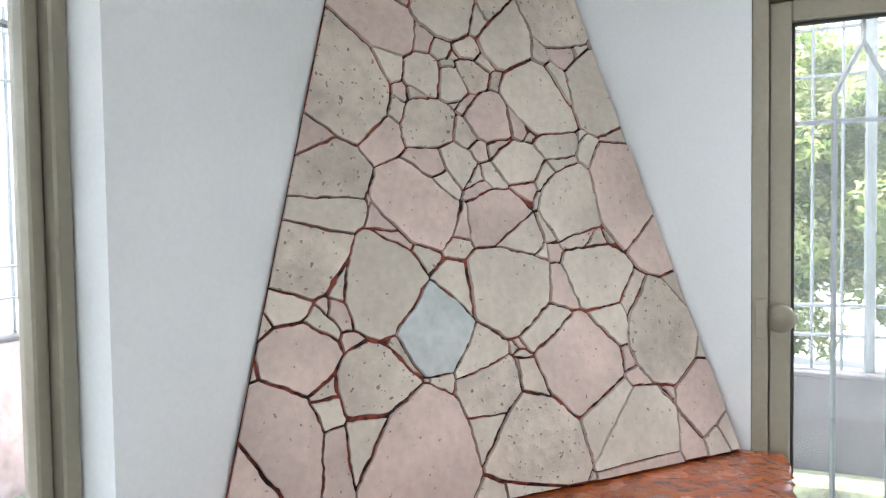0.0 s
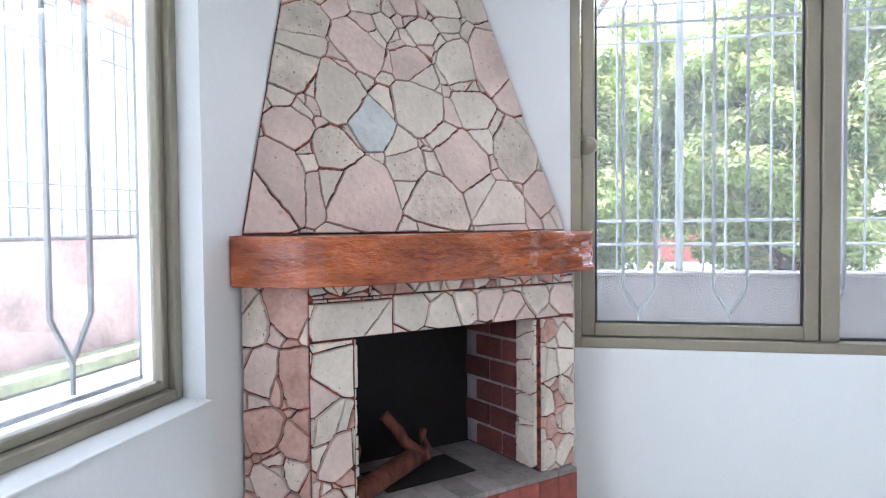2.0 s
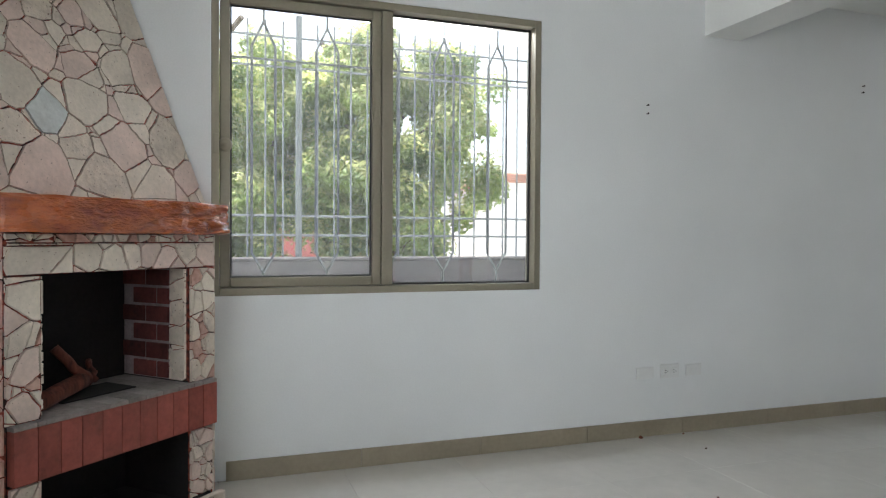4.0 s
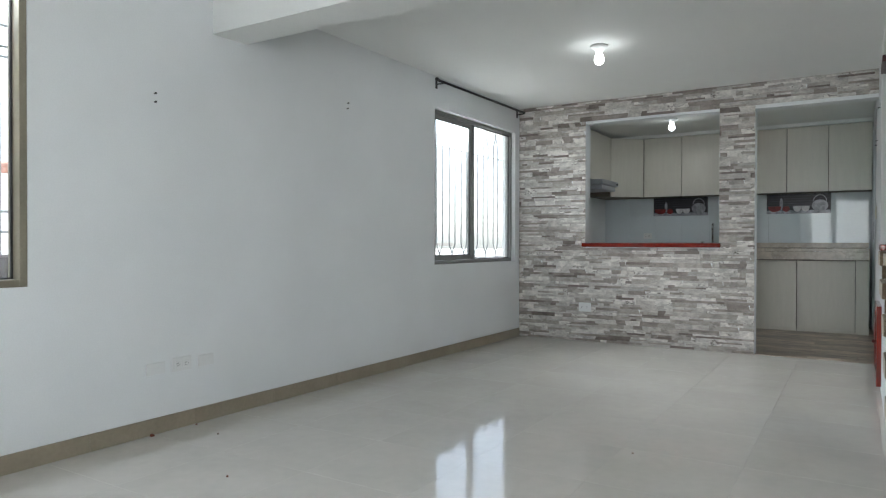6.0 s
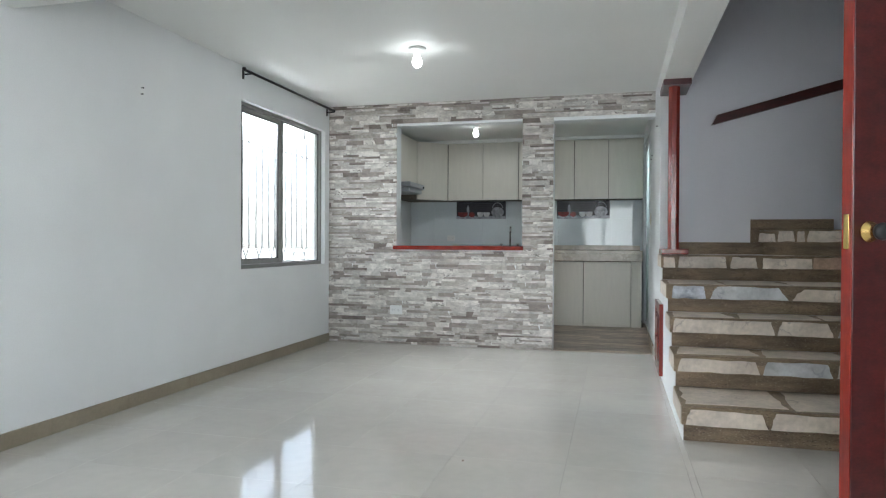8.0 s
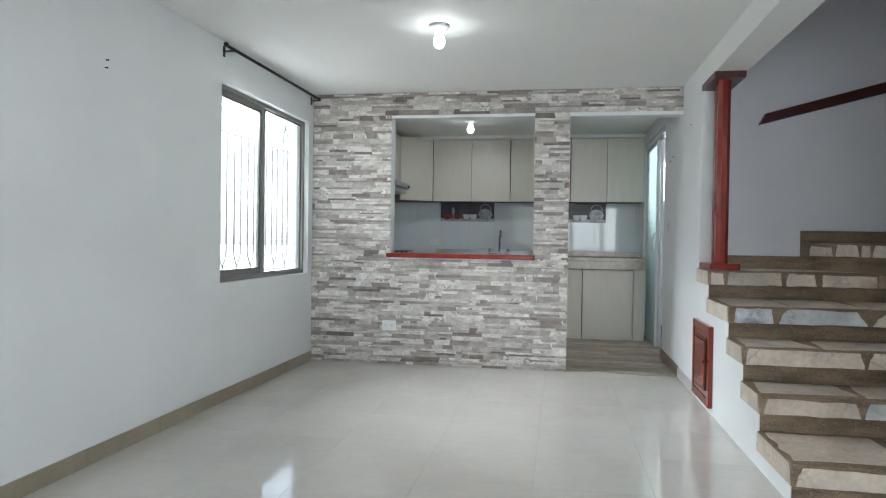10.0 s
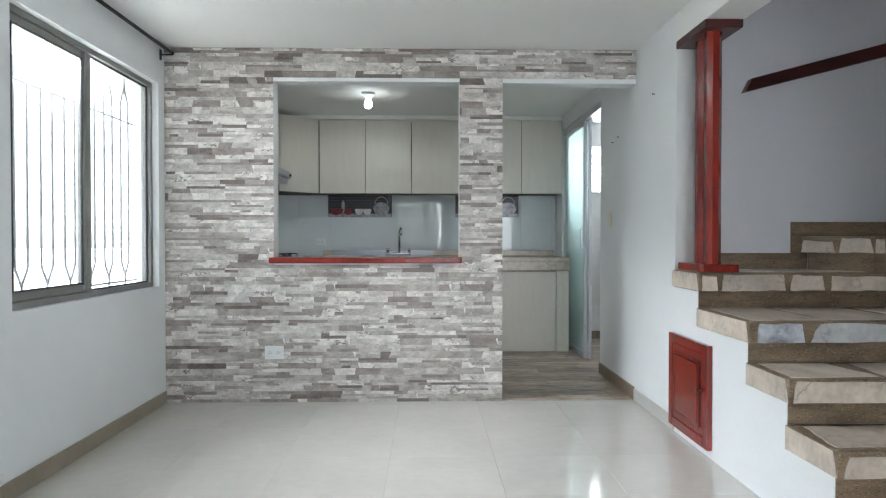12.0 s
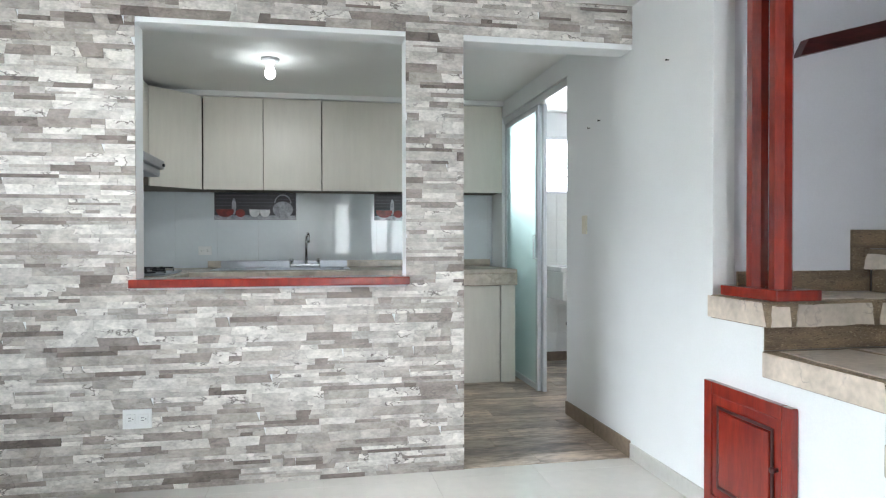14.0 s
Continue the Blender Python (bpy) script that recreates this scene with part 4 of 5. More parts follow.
part("skirting", boxes((4.466, 4.477, -1.15, -1.065, 0.935, 1.26), (4.466, 4.477, -1.66, -1.15, 0.747, 0.83), (4.466, 4.477, -1.98, -1.66, 0.56, 0.66)), M_TREADPINK, stairs, "pinkish stone skirting of the upper flight")
side_rail = bmesh.new()
slab(side_rail, [Vector((-1.90, 1.02)), Vector((-1.14, 1.58)), Vector((-1.14, 1.66)), Vector((-1.90, 1.10))], Vector((4.478, 0, 0)), Vector((0, 1, 0)), UP, Vector((-1, 0, 0)), 0.0, 0.04, 0.004)
tagged(part("handrail", side_rail, M_DARKRED), "short dark red wooden handrail on the white stair side wall", "handrail")
part("skirting", boxes((3.31, 3.87, -0.757, -0.7455, 0.936, 1.028)), M_GRANITO, stairs)
part("skirting", boxes((3.87, 4.45, -0.759, -0.7455, 1.124, 1.207), (3.87, 3.962, -0.758, -0.7455, 0.936, 1.124)), M_GRANITO, stairs, "dark gravel skirting stepping up the wall")

for i, (y, z) in enumerate(NOSE):
    back = NOSE[i + 1][0] if i < 4 else -0.745
    part("stringer", boxes((RIGHT - 0.003, RIGHT + 0.001, y + 0.035, back + 0.035 if i < 4 else -0.745, 0, z - 0.099)), M_WALL, stairs, "white plastered side of the stairs")

post = thing("stair_post", "red varnished double wooden post with base and cap", "post", at=(3.30, -0.94, 0.932))


def octagon(cx, cy, r, z0, z1):
    return prism(bmesh.new(), [(cx + r * math.cos(math.tau * (k + 0.5) / 8), cy + r * math.sin(math.tau * (k + 0.5) / 8)) for k in range(8)], z0, z1)


sub("base", rbox(3.188, 3.378, -1.16, -0.815, 0.936, 0.978, 0.006), M_REDWOOD, post)
sub("cap", rounded(prism(bmesh.new(), [(3.192, -1.165), (3.39, -1.165), (3.39, -0.76), (3.192, -0.76)], 2.192, 2.236), 0.006, 2), M_DARKRED, post)
sub("shaft", octagon(3.274, -1.07, 0.043, 0.977, 2.193), M_REDWOOD, post)
sub("shaft", octagon(3.288, -0.917, 0.043, 0.977, 2.193), M_REDWOOD, post)

rail = bmesh.new()
slab(rail, [Vector((3.575, 1.945)), Vector((4.95, 2.295)), Vector((4.95, 2.375)), Vector((3.615, 2.022))], Vector((0, -0.747, 0)), Vector((1, 0, 0)), UP, Vector((0, -1, 0)), 0.0, 0.045, 0.004)
tagged(part("handrail", rail, M_DARKRED), "dark red wooden handrail fixed to the lilac wall", "handrail")

hatch = thing("cupboard_hatch", "small red varnished cupboard door under the stairs", "cupboard", at=(3.2, -1.0, 0.05))
sub("frame", rounded(frame_bars(3.168, 3.1965, -1.265, -0.731, 0.045, 0.572, 0.052, "y"), 0.004, 2), M_REDWOOD, hatch)
leaf = sub("door", rounded(boxes((3.172, 3.190, -1.212, -0.784, 0.098, 0.519)), 0.004, 2), M_REDWOOD, hatch)
# Darker ring: the shade of the panel's groove is put into its colour.
sub("shaded_moulding", rounded(frame_bars(3.164, 3.1715, -1.172, -0.828, 0.138, 0.479, 0.012, "y"), 0.002, 1), M_DARKRED, hatch)
sub("panel", rounded(boxes((3.160, 3.172, -1.155, -0.845, 0.155, 0.462)), 0.007, 2), M_REDWOOD, hatch, "raised centre panel")
sub("knob", turned(bmesh.new(), [(0.001, 0), (0.007, 0), (0.006, 0.012), (0.012, 0.018), (0.011, 0.026), (0.001, 0.029)], pose(3.172, -1.188, 0.335, 0, -90, 0), 14), M_DARKRED, hatch, "", True)

# ---- entrance door, standing open ----
door = tagged(thing("door_1", "red varnished panelled entrance door standing open", "door", at=(4.34, -3.62, 0.0)), kind="structure")
dx = Vector((0.90, 0.436, 0)).normalized()
dn = Vector((dx.y, -dx.x, 0))
tip = Vector((3.570, -3.995, 0))


def leaf_box(s0, s1, z0, z1, d0, d1, width=0.003):
    bm = bmesh.new()
    slab(bm, [Vector((s0, z0)), Vector((s1, z0)), Vector((s1, z1)), Vector((s0, z1))], tip, dx, UP, dn, d0, d1)
    bm.verts.ensure_lookup_table()
    bm.faces.new(bm.verts[0:4][::-1])
    return rounded(bm, width, 1)


# The face's shade is in its darker colour; the edge keeps the red.
sub("leaf", leaf_box(0.004, 0.88, 0.012, 2.05, -0.02, 0.02), M_DARKRED, door)
sub("edge_strip", leaf_box(-0.001, 0.0035, 0.012, 2.05, -0.02, 0.02, 0.001), M_REDWOOD, door, "red varnished door edge, coloured brighter than the shaded face")
for s0, s1 in ((0.13, 0.40), (0.48, 0.75)):
    for z0, z1 in ((0.2, 0.85), (1.2, 1.9)):
        sub("panel", leaf_box(s0, s1, z0, z1, 0.0205, 0.030, 0.004), M_DARKRED, door)
km = Matrix.Translation(tip + dx * 0.062 + dn * 0.0205 + UP * 1.055) @ dn.to_track_quat("Z", "Y").to_matrix().to_4x4()
knob = sub("knob", turned(bmesh.new(), [(0.001, 0), (0.034, 0), (0.034, 0.006), (0.016, 0.012), (0.013, 0.03), (0.024, 0.040), (0.027, 0.055), (0.022, 0.064), (0.001, 0.066)], km, 20), M_BRASS, door, "brass knob with dark grip", True)
sub("grip", turned(bmesh.new(), [(0.0245, 0.041), (0.0285, 0.055), (0.0235, 0.066), (0.012, 0.068)], km, 20), M_BLACK, door, "", True)
sub("latch_plate", leaf_box(-0.0030, -0.0012, 1.0, 1.11, -0.010, 0.010, 0.0005), M_BRASS, door)
setting("door_frame", boxes((4.355, 4.465, -4.56, -4.52, 0, 2.08), (4.355, 4.465, -3.60, -3.56, 0, 2.08), (4.355, 4.465, -4.56, -3.56, 2.08, 2.12)), M_REDWOOD, "red varnished entrance door frame", "door frame")

# ---- small fittings of the living room ----
rod = thing("curtain_rod", "black metal curtain rod on brackets over the small window", "curtain rod", at=(0.06, -0.9, 2.35))
sub("rod", tube(bmesh.new(), [(0.065, -1.735, 2.345), (0.065, -0.05, 2.352)], 0.011, 10), M_BLACK, rod, "", True)
for y in (-1.66, -0.075):
    sub("bracket", boxes((0.002, 0.008, y - 0.012, y + 0.012, 2.295, 2.365), (0.008, 0.075, y - 0.005, y + 0.005, 2.326, 2.336)), M_BLACK, rod)
for y in (-1.745, -0.04):
    sub("finial", turned(bmesh.new(), [(0.002, -0.018), (0.012, -0.014), (0.016, 0), (0.012, 0.014), (0.002, 0.018)], pose(0.065, y, 2.35, 90, 0, 0), 12), M_BLACK, rod, "", True)


def outlet(name, m, w, h, label, double=True, blank=False):
    """A wall plate in its own plane: x along the wall, y up, z out of it."""
    root = tagged(new(name), label, "socket", "wall sockets")
    root.matrix_world = m
    root.empty_display_size = 0.05
    part("plate", rounded(boxes((-w / 2, w / 2, -h / 2, h / 2, 0.001, 0.009)), 0.003, 2), M_PLASTIC, root)
    if not blank:
        for cx in (-w * 0.22, w * 0.22) if double else (0,):
            part("insert", rounded(boxes((cx - w * 0.16, cx + w * 0.16, -h * 0.26, h * 0.26, 0.0092, 0.012)), 0.002, 1), M_PLASTIC, root)
            for d in (-0.006, 0.006):
                part("slot", boxes((cx - 0.010, cx + 0.002, d - 0.0012, d + 0.0012, 0.0121, 0.0126)), M_SLOT, root)
            part("slot", boxes((cx + 0.008, cx + 0.012, -0.002, 0.002, 0.0121, 0.0126)), M_SLOT, root)
    return root


west = lambda y, z: Matrix(((0, 0, 1, 0.0), (1, 0, 0, y), (0, 1, 0, z), (0, 0, 0, 1)))
outlet("socket", west(-4.19, 0.338), 0.118, 0.075, "white double socket low on the white wall")
outlet("socket_cover", west(-4.345, 0.335), 0.105, 0.062, "blank wall plate painted over in white", blank=True)
outlet("socket_cover", west(-4.035, 0.337), 0.10, 0.062, "blank wall plate painted over in white", blank=True)
north = lambda x, y, z: Matrix(((1, 0, 0, x), (0, 0, -1, y), (0, 1, 0, z), (0, 0, 0, 1)))
outlet("socket", north(0.735, -0.017, 0.341), 0.127, 0.09, "white double socket on the grey stone strips")
east = lambda y, z: Matrix(((0, 0, -1, RIGHT), (-1, 0, 0, y), (0, 1, 0, z), (0, 0, 0, 1)))
sw = tagged(new("light_switch"), "ivory light switch on the white hall wall", "switch")
sw.matrix_world = east(0.62, 1.26)
part("plate", rounded(boxes((-0.035, 0.035, -0.058, 0.058, 0.001, 0.009)), 0.003, 2), M_IVORY, sw)
part("rocker", rounded(boxes((-0.012, 0.012, -0.024, 0.024, 0.0092, 0.014)), 0.002, 1), M_IVORY, sw)

for x, y, z, n in ((0, -4.346, 1.701, 0), (0, -4.346, 1.745, 0), (0, -2.825, 1.964, 0), (0, -2.83, 1.925, 0), (RIGHT, -0.38, 2.02, 1), (RIGHT, 0.55, 1.85, 1), (RIGHT, 0.40, 1.87, 1)):
    s = 1 if n == 0 else -1
    tagged(part("wall_nail", turned(bmesh.new(), [(0.001, 0.0), (0.003, 0.0), (0.003, 0.012), (0.0055, 0.013), (0.0055, 0.015), (0.001, 0.016)], pose(x, y, z, 0, 90 * s, 0), 8), M_BLACK), "small dark nail stuck in the white wall", "nail", "wall nails")


def ceiling_bulb(place, label):
    root = thing("ceiling_bulb", label, "light bulb", "ceiling bulbs", at=place)
    bm = turned(bmesh.new(), [(0.001, 0), (0.062, 0), (0.063, -0.010), (0.056, -0.020), (0.036, -0.026), (0.029, -0.040), (0.025, -0.042), (0.001, -0.042)])
    part("lampholder", bm, M_PLASTIC, root, "white round plastic lampholder", True)
    ob = part("bulb", turned(bmesh.new(), [(0.001, -0.043), (0.018, -0.043), (0.021, -0.056), (0.030, -0.074), (0.035, -0.094), (0.034, -0.110), (0.027, -0.126), (0.014, -0.136), (0.001, -0.139)]), M_BULB, root, "lit white bulb", True)
    ob.visible_shadow = False
    return root


ceiling_bulb((1.475, -1.80, H - 0.001), "lit bare bulb in a white ceiling holder")
ceiling_bulb((1.25, 1.38, H - 0.001), "lit bare bulb on the kitchen ceiling")

for i, (x, y, w) in enumerate(((0.03, -4.385, 0.010), (0.035, -4.12, 0.005), (0.28, -4.18, 0.005), (0.82, -4.58, 0.005), (2.175, -3.365, 0.004))):
    r = random.Random(40 + i)
    bm = bmesh.new()
    bmesh.ops.create_icosphere(bm, subdivisions=2, radius=w, matrix=Matrix.Translation((x, y, w * 0.6)))
    for v in bm.verts:
        v.co += Vector((r.uniform(-1, 1), r.uniform(-1, 1), r.uniform(-0.4, 0.4))) * w * 0.35
        v.co.z = max(v.co.z, 0.0005)
    tagged(part("crumb", bm, M_LOG), "small brown crumb of dirt on the tiles", "dirt", "crumbs by the skirting")

sill = rbox(0.70, 2.005, -0.035, 0.175, 0.945, 0.985, 0.006)
tagged(part("bar_ledge", sill, M_REDWOOD), "reddish varnished wooden ledge of the serving hatch", "shelf")

# ---- kitchen ----


def wall_cabinet(name, x0, x1, doors, label):
    root = thing(name, label, "cabinet", "wall cabinets", at=(x0, 2.5, 1.59))
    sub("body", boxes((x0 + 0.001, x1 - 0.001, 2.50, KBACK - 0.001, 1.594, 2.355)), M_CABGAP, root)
    w = (x1 - x0) / doors
    for i in range(doors):
        sub("door", rounded(boxes((x0 + w * i + 0.004, x0 + w * (i + 1) - 0.002, 2.48, 2.499, 1.59, 2.357)), 0.002, 1), M_CAB, root)
    return root


for x0, x1, d in ((0.64, 1.603, 2), (1.605, 2.33, 1), (2.332, 3.195, 2)):
    wall_cabinet("wall_cabinet", x0, x1, d, "pale oak laminate wall cabinet with plain doors")
corner_cab = thing("corner_cabinet", "pale oak laminate corner wall cabinet", "cabinet", "wall cabinets", at=(0.3, 2.5, 1.59))
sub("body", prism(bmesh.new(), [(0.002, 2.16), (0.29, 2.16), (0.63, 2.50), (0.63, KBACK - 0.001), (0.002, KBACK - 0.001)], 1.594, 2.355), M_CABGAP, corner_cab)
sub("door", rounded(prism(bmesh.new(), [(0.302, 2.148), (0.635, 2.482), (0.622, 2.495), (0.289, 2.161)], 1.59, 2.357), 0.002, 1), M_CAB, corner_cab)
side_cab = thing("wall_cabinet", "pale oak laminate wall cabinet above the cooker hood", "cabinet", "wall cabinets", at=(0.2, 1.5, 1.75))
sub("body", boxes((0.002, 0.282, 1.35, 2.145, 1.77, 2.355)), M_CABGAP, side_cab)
for y0, y1 in ((1.352, 1.745), (1.749, 2.144)):
    sub("door", rounded(boxes((0.283, 0.301, y0, y1, 1.765, 2.357)), 0.002, 1), M_CAB, side_cab)
cooker = thing("cooker_hood", "slim grey steel cooker hood under the wall cabinet", "cooker hood", at=(0.2, 1.7, 1.65))
sub("body", rounded(boxes((0.004, 0.44, 1.40, 2.02, 1.70, 1.760)), 0.01, 2), M_STEEL, cooker)
sub("visor", rounded(boxes((0.05, 0.415, 1.44, 1.98, 1.64, 1.699)), 0.012, 2), M_STEEL, cooker)
sub("knob", turned(bmesh.new(), [(0.001, 0), (0.012, 0), (0.012, 0.015), (0.001, 0.017)], pose(0.44, 1.95, 1.725, 0, 90, 0), 12), M_BLACK, cooker)
setting("trim_kitchen", boxes((0.002, 3.195, 2.44, KBACK - 0.002, 2.36, H - 0.001)), M_CEIL, "white cornice above the wall cabinets", "trim")

counter = thing("worktop", "beige marble kitchen worktop with steel sink", "worktop", at=(1.6, 2.4, 0.8))
sub("slab", rounded(boxes((0.62, 1.15, 1.95, KBACK - 0.012, 0.895, 0.93), (1.80, 3.17, 1.95, KBACK - 0.012, 0.895, 0.93), (1.15, 1.80, 1.95, 2.22, 0.895, 0.93), (1.15, 1.80, 2.62, KBACK - 0.012, 0.895, 0.93)), 0.003, 1), M_COUNTER, counter)
sub("slab", rounded(boxes((0.012, 0.618, 0.30, KBACK - 0.012, 0.895, 0.93)), 0.003, 1), M_COUNTER, counter)
sub("apron", rounded(boxes((0.64, 3.17, 1.945, 1.985, 0.80, 0.894)), 0.004, 1), M_COUNTER, counter, "deep marble front edge")
sub("upstand", rounded(boxes((0.625, 3.17, KBACK - 0.035, KBACK - 0.0125, 0.931, 0.99)), 0.003, 1), M_COUNTER, counter)
sink = thing("kitchen_sink", "brushed steel sink with drainer set in the worktop", "sink", at=(1.47, 2.42, 0.93))
sub("rim", rounded(boxes((1.12, 1.83, 2.20, 2.225, 0.931, 0.937), (1.12, 1.83, 2.615, 2.64, 0.931, 0.937), (1.12, 1.155, 2.225, 2.615, 0.931, 0.937), (1.795, 1.83, 2.225, 2.615, 0.931, 0.937)), 0.002, 1), M_STEEL, sink)
sub("bowl", boxes((1.156, 1.794, 2.226, 2.614, 0.78, 0.784), (1.156, 1.160, 2.226, 2.614, 0.784, 0.930), (1.790, 1.794, 2.226, 2.614, 0.784, 0.930), (1.160, 1.790, 2.226, 2.230, 0.784, 0.930), (1.160, 1.790, 2.610, 2.614, 0.784, 0.930)), M_STEEL, sink)
sub("drainer", rounded(boxes((0.735, 1.119, 2.20, 2.64, 0.931, 0.936)), 0.002, 1), M_STEEL, sink, "ribbed steel draining board")
for i in range(9):
    sub("rib", rounded(boxes((0.77 + i * 0.037, 0.782 + i * 0.037, 2.24, 2.60, 0.9362, 0.9395)), 0.001, 1), M_STEEL, sink)
sub("upstand", rounded(boxes((0.735, 1.83, KBACK - 0.042, KBACK - 0.0355, 0.931, 0.992)), 0.002, 1), M_STEEL, sink, "low steel upstand behind the basin")
tap = thing("kitchen_tap", "chrome swan-neck mixer tap behind the sink", "tap", at=(1.46, 2.66, 0.93))
sub("bridge", rounded(boxes((1.33, 1.59, 2.645, 2.685, 0.931, 0.965)), 0.012, 3), M_CHROME, tap)
sub("spout", tube(bmesh.new(), [(1.47, 2.665, 0.96), (1.47, 2.665, 1.16), (1.475, 2.655, 1.205), (1.485, 2.62, 1.232), (1.49, 2.57, 1.228), (1.492, 2.53, 1.20), (1.492, 2.525, 1.15)], 0.012, 12), M_CHROME, tap, "", True)
for x in (1.345, 1.575):
    sub("handle", turned(bmesh.new(), [(0.001, 0), (0.016, 0), (0.013, 0.02), (0.02, 0.03), (0.02, 0.045), (0.001, 0.05)], pose(x, 2.665, 0.962), 12), M_CHROME, tap, "", True)
gas = thing("gas_hob", "black gas hob on the side worktop", "hob", at=(0.3, 1.7, 0.93))
sub("plate", rounded(boxes((0.06, 0.56, 1.42, 2.0, 0.931, 0.943)), 0.004, 1), M_STEEL, gas)
for y in (1.57, 1.85):
    for x in (0.20, 0.43):
        sub("burner", turned(bmesh.new(), [(0.001, 0), (0.04, 0), (0.04, 0.012), (0.001, 0.014)], pose(x, y, 0.9435), 14), M_BLACK, gas)
        sub("grate", tube(bmesh.new(), [(x - 0.1, y, 0.945), (x - 0.1, y, 0.972), (x + 0.1, y, 0.972), (x + 0.1, y, 0.945)], 0.006, 6), M_BLACK, gas)
        sub("grate", tube(bmesh.new(), [(x, y - 0.1, 0.945), (x, y - 0.1, 0.972), (x, y + 0.1, 0.972), (x, y + 0.1, 0.945)], 0.006, 6), M_BLACK, gas)


def base_cabinet(x0, x1, doors, label):
    root = thing("base_cabinet", label, "cabinet", "base cabinets", at=(x0, 2.2, 0))
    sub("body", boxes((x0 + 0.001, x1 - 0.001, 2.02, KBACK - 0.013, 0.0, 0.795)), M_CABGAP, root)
    w = (x1 - x0) / doors
    for i in range(doors):
        sub("door", rounded(boxes((x0 + w * i + 0.003, x0 + w * (i + 1) - 0.003, 1.998, 2.018, 0.035, 0.792)), 0.002, 1), M_CAB, root)
    sub("plinth", boxes((x0 + 0.002, x1 - 0.002, 2.005, 2.019, 0.0, 0.033)), M_CAB, root)


for x0, x1, d in ((0.66, 1.55, 2), (1.552, 2.476, 2), (2.478, 3.04, 1)):
    base_cabinet(x0, x1, d, "pale oak laminate base cabinet under the worktop")
panel = rbox(3.042, 3.165, 1.99, 2.5, 0, 0.798, 0.003)
tagged(part("end_panel", panel, M_CAB), "pale oak laminate end panel of the base units", "panel")

splash = tagged(thing("backsplash", "glossy white tiled splashback with printed tiles", "tiles"), kind="structure")
for i in range(10):
    x0, x1 = 0.002 + i * 0.35, min(0.002 + (i + 1) * 0.35, 3.195)
    if x1 - x0 < 0.02:
        continue
    for z0, z1 in ((0.93, 1.3475), (1.3485, 1.593)):
        part("tile", boxes((x0 + 0.0006, x1 - 0.0006, KBACK - 0.011, KBACK - 0.0005, z0, z1)), M_SPLASH, splash)


def printed_tile(x0, label):
    """A printed tile: dark brick picture with a bowl, an apple, two cups and a kettle as plain shapes."""
    root = thing("picture_tile", label, "tile", "picture tiles", at=(x0, KBACK - 0.0115, 1.35))
    sub("ground", boxes((x0, x0 + 0.70, KBACK - 0.0155, KBACK - 0.0115, 1.352, 1.592)), M_PHOTODARK, root)
    face = KBACK - 0.0159

    def disc(name, cx, cz, rx, rz, m, lift=0.0, half=False):
        poly = [Vector((cx + rx * math.cos(a * math.tau / 20), cz + rz * math.sin(a * math.tau / 20))) for a in range(20)]
        if half:
            poly = [Vector((p.x, min(p.y, cz + rz * 0.25))) for p in poly]
        sub(name, slab(bmesh.new(), poly, Vector((0, face - lift, 0)), Vector((1, 0, 0)), UP, Vector((0, -1, 0)), 0.0, 0.0006), m, root)

    for r in range(5):
        sub("course", boxes((x0 + 0.002, x0 + 0.698, face, face + 0.0003, 1.445 + r * 0.03, 1.4475 + r * 0.03)), M_PHOTOLINE, root)
    sub("table", boxes((x0 + 0.002, x0 + 0.698, face - 0.0002, face + 0.0003, 1.354, 1.392)), M_PRINTGREY, root)
    disc("bowl", x0 + 0.09, 1.43, 0.075, 0.055, M_PRINTRED, 0.0007, True)
    disc("bottle", x0 + 0.165, 1.47, 0.018, 0.075, M_PRINTGREY, 0.0006)
    disc("apple", x0 + 0.22, 1.41, 0.042, 0.035, M_PRINTRED, 0.0007)
    disc("cup", x0 + 0.34, 1.43, 0.045, 0.055, M_PRINTWHITE, 0.0007, True)
    disc("cup", x0 + 0.43, 1.43, 0.045, 0.055, M_PRINTWHITE, 0.0008, True)
    disc("kettle", x0 + 0.585, 1.445, 0.088, 0.072, M_PRINTGREY, 0.0007)
    ring = bmesh.new()
    tube(ring, [(x0 + 0.585 + 0.07 * math.cos(a), face - 0.001, 1.50 + 0.075 * math.sin(a)) for a in [math.pi * k / 10 for k in range(11)]], 0.005, 6)
    sub("kettle_handle", ring, M_PRINTGREY, root)


printed_tile(0.68, "printed kitchen still-life tile with bowl, cups and kettle")
printed_tile(2.08, "printed kitchen still-life tile with bowl, cups and kettle")
outlet("socket", Matrix(((1, 0, 0, 0.60), (0, 0, -1, KBACK - 0.012), (0, 1, 0, 1.08), (0, 0, 0, 1))), 0.11, 0.075, "white socket on the kitchen splashback")

# ---- aluminium door to the laundry ----
lau = tagged(thing("door_2", "aluminium sliding door with frosted glass, pushed half open", "door", at=(3.25, 1.7, 0)), kind="structure")
sub("header", rounded(boxes((3.215, 3.285, 0.932, 2.498, 2.205, 2.260)), 0.003, 1), M_GREYALU, lau)
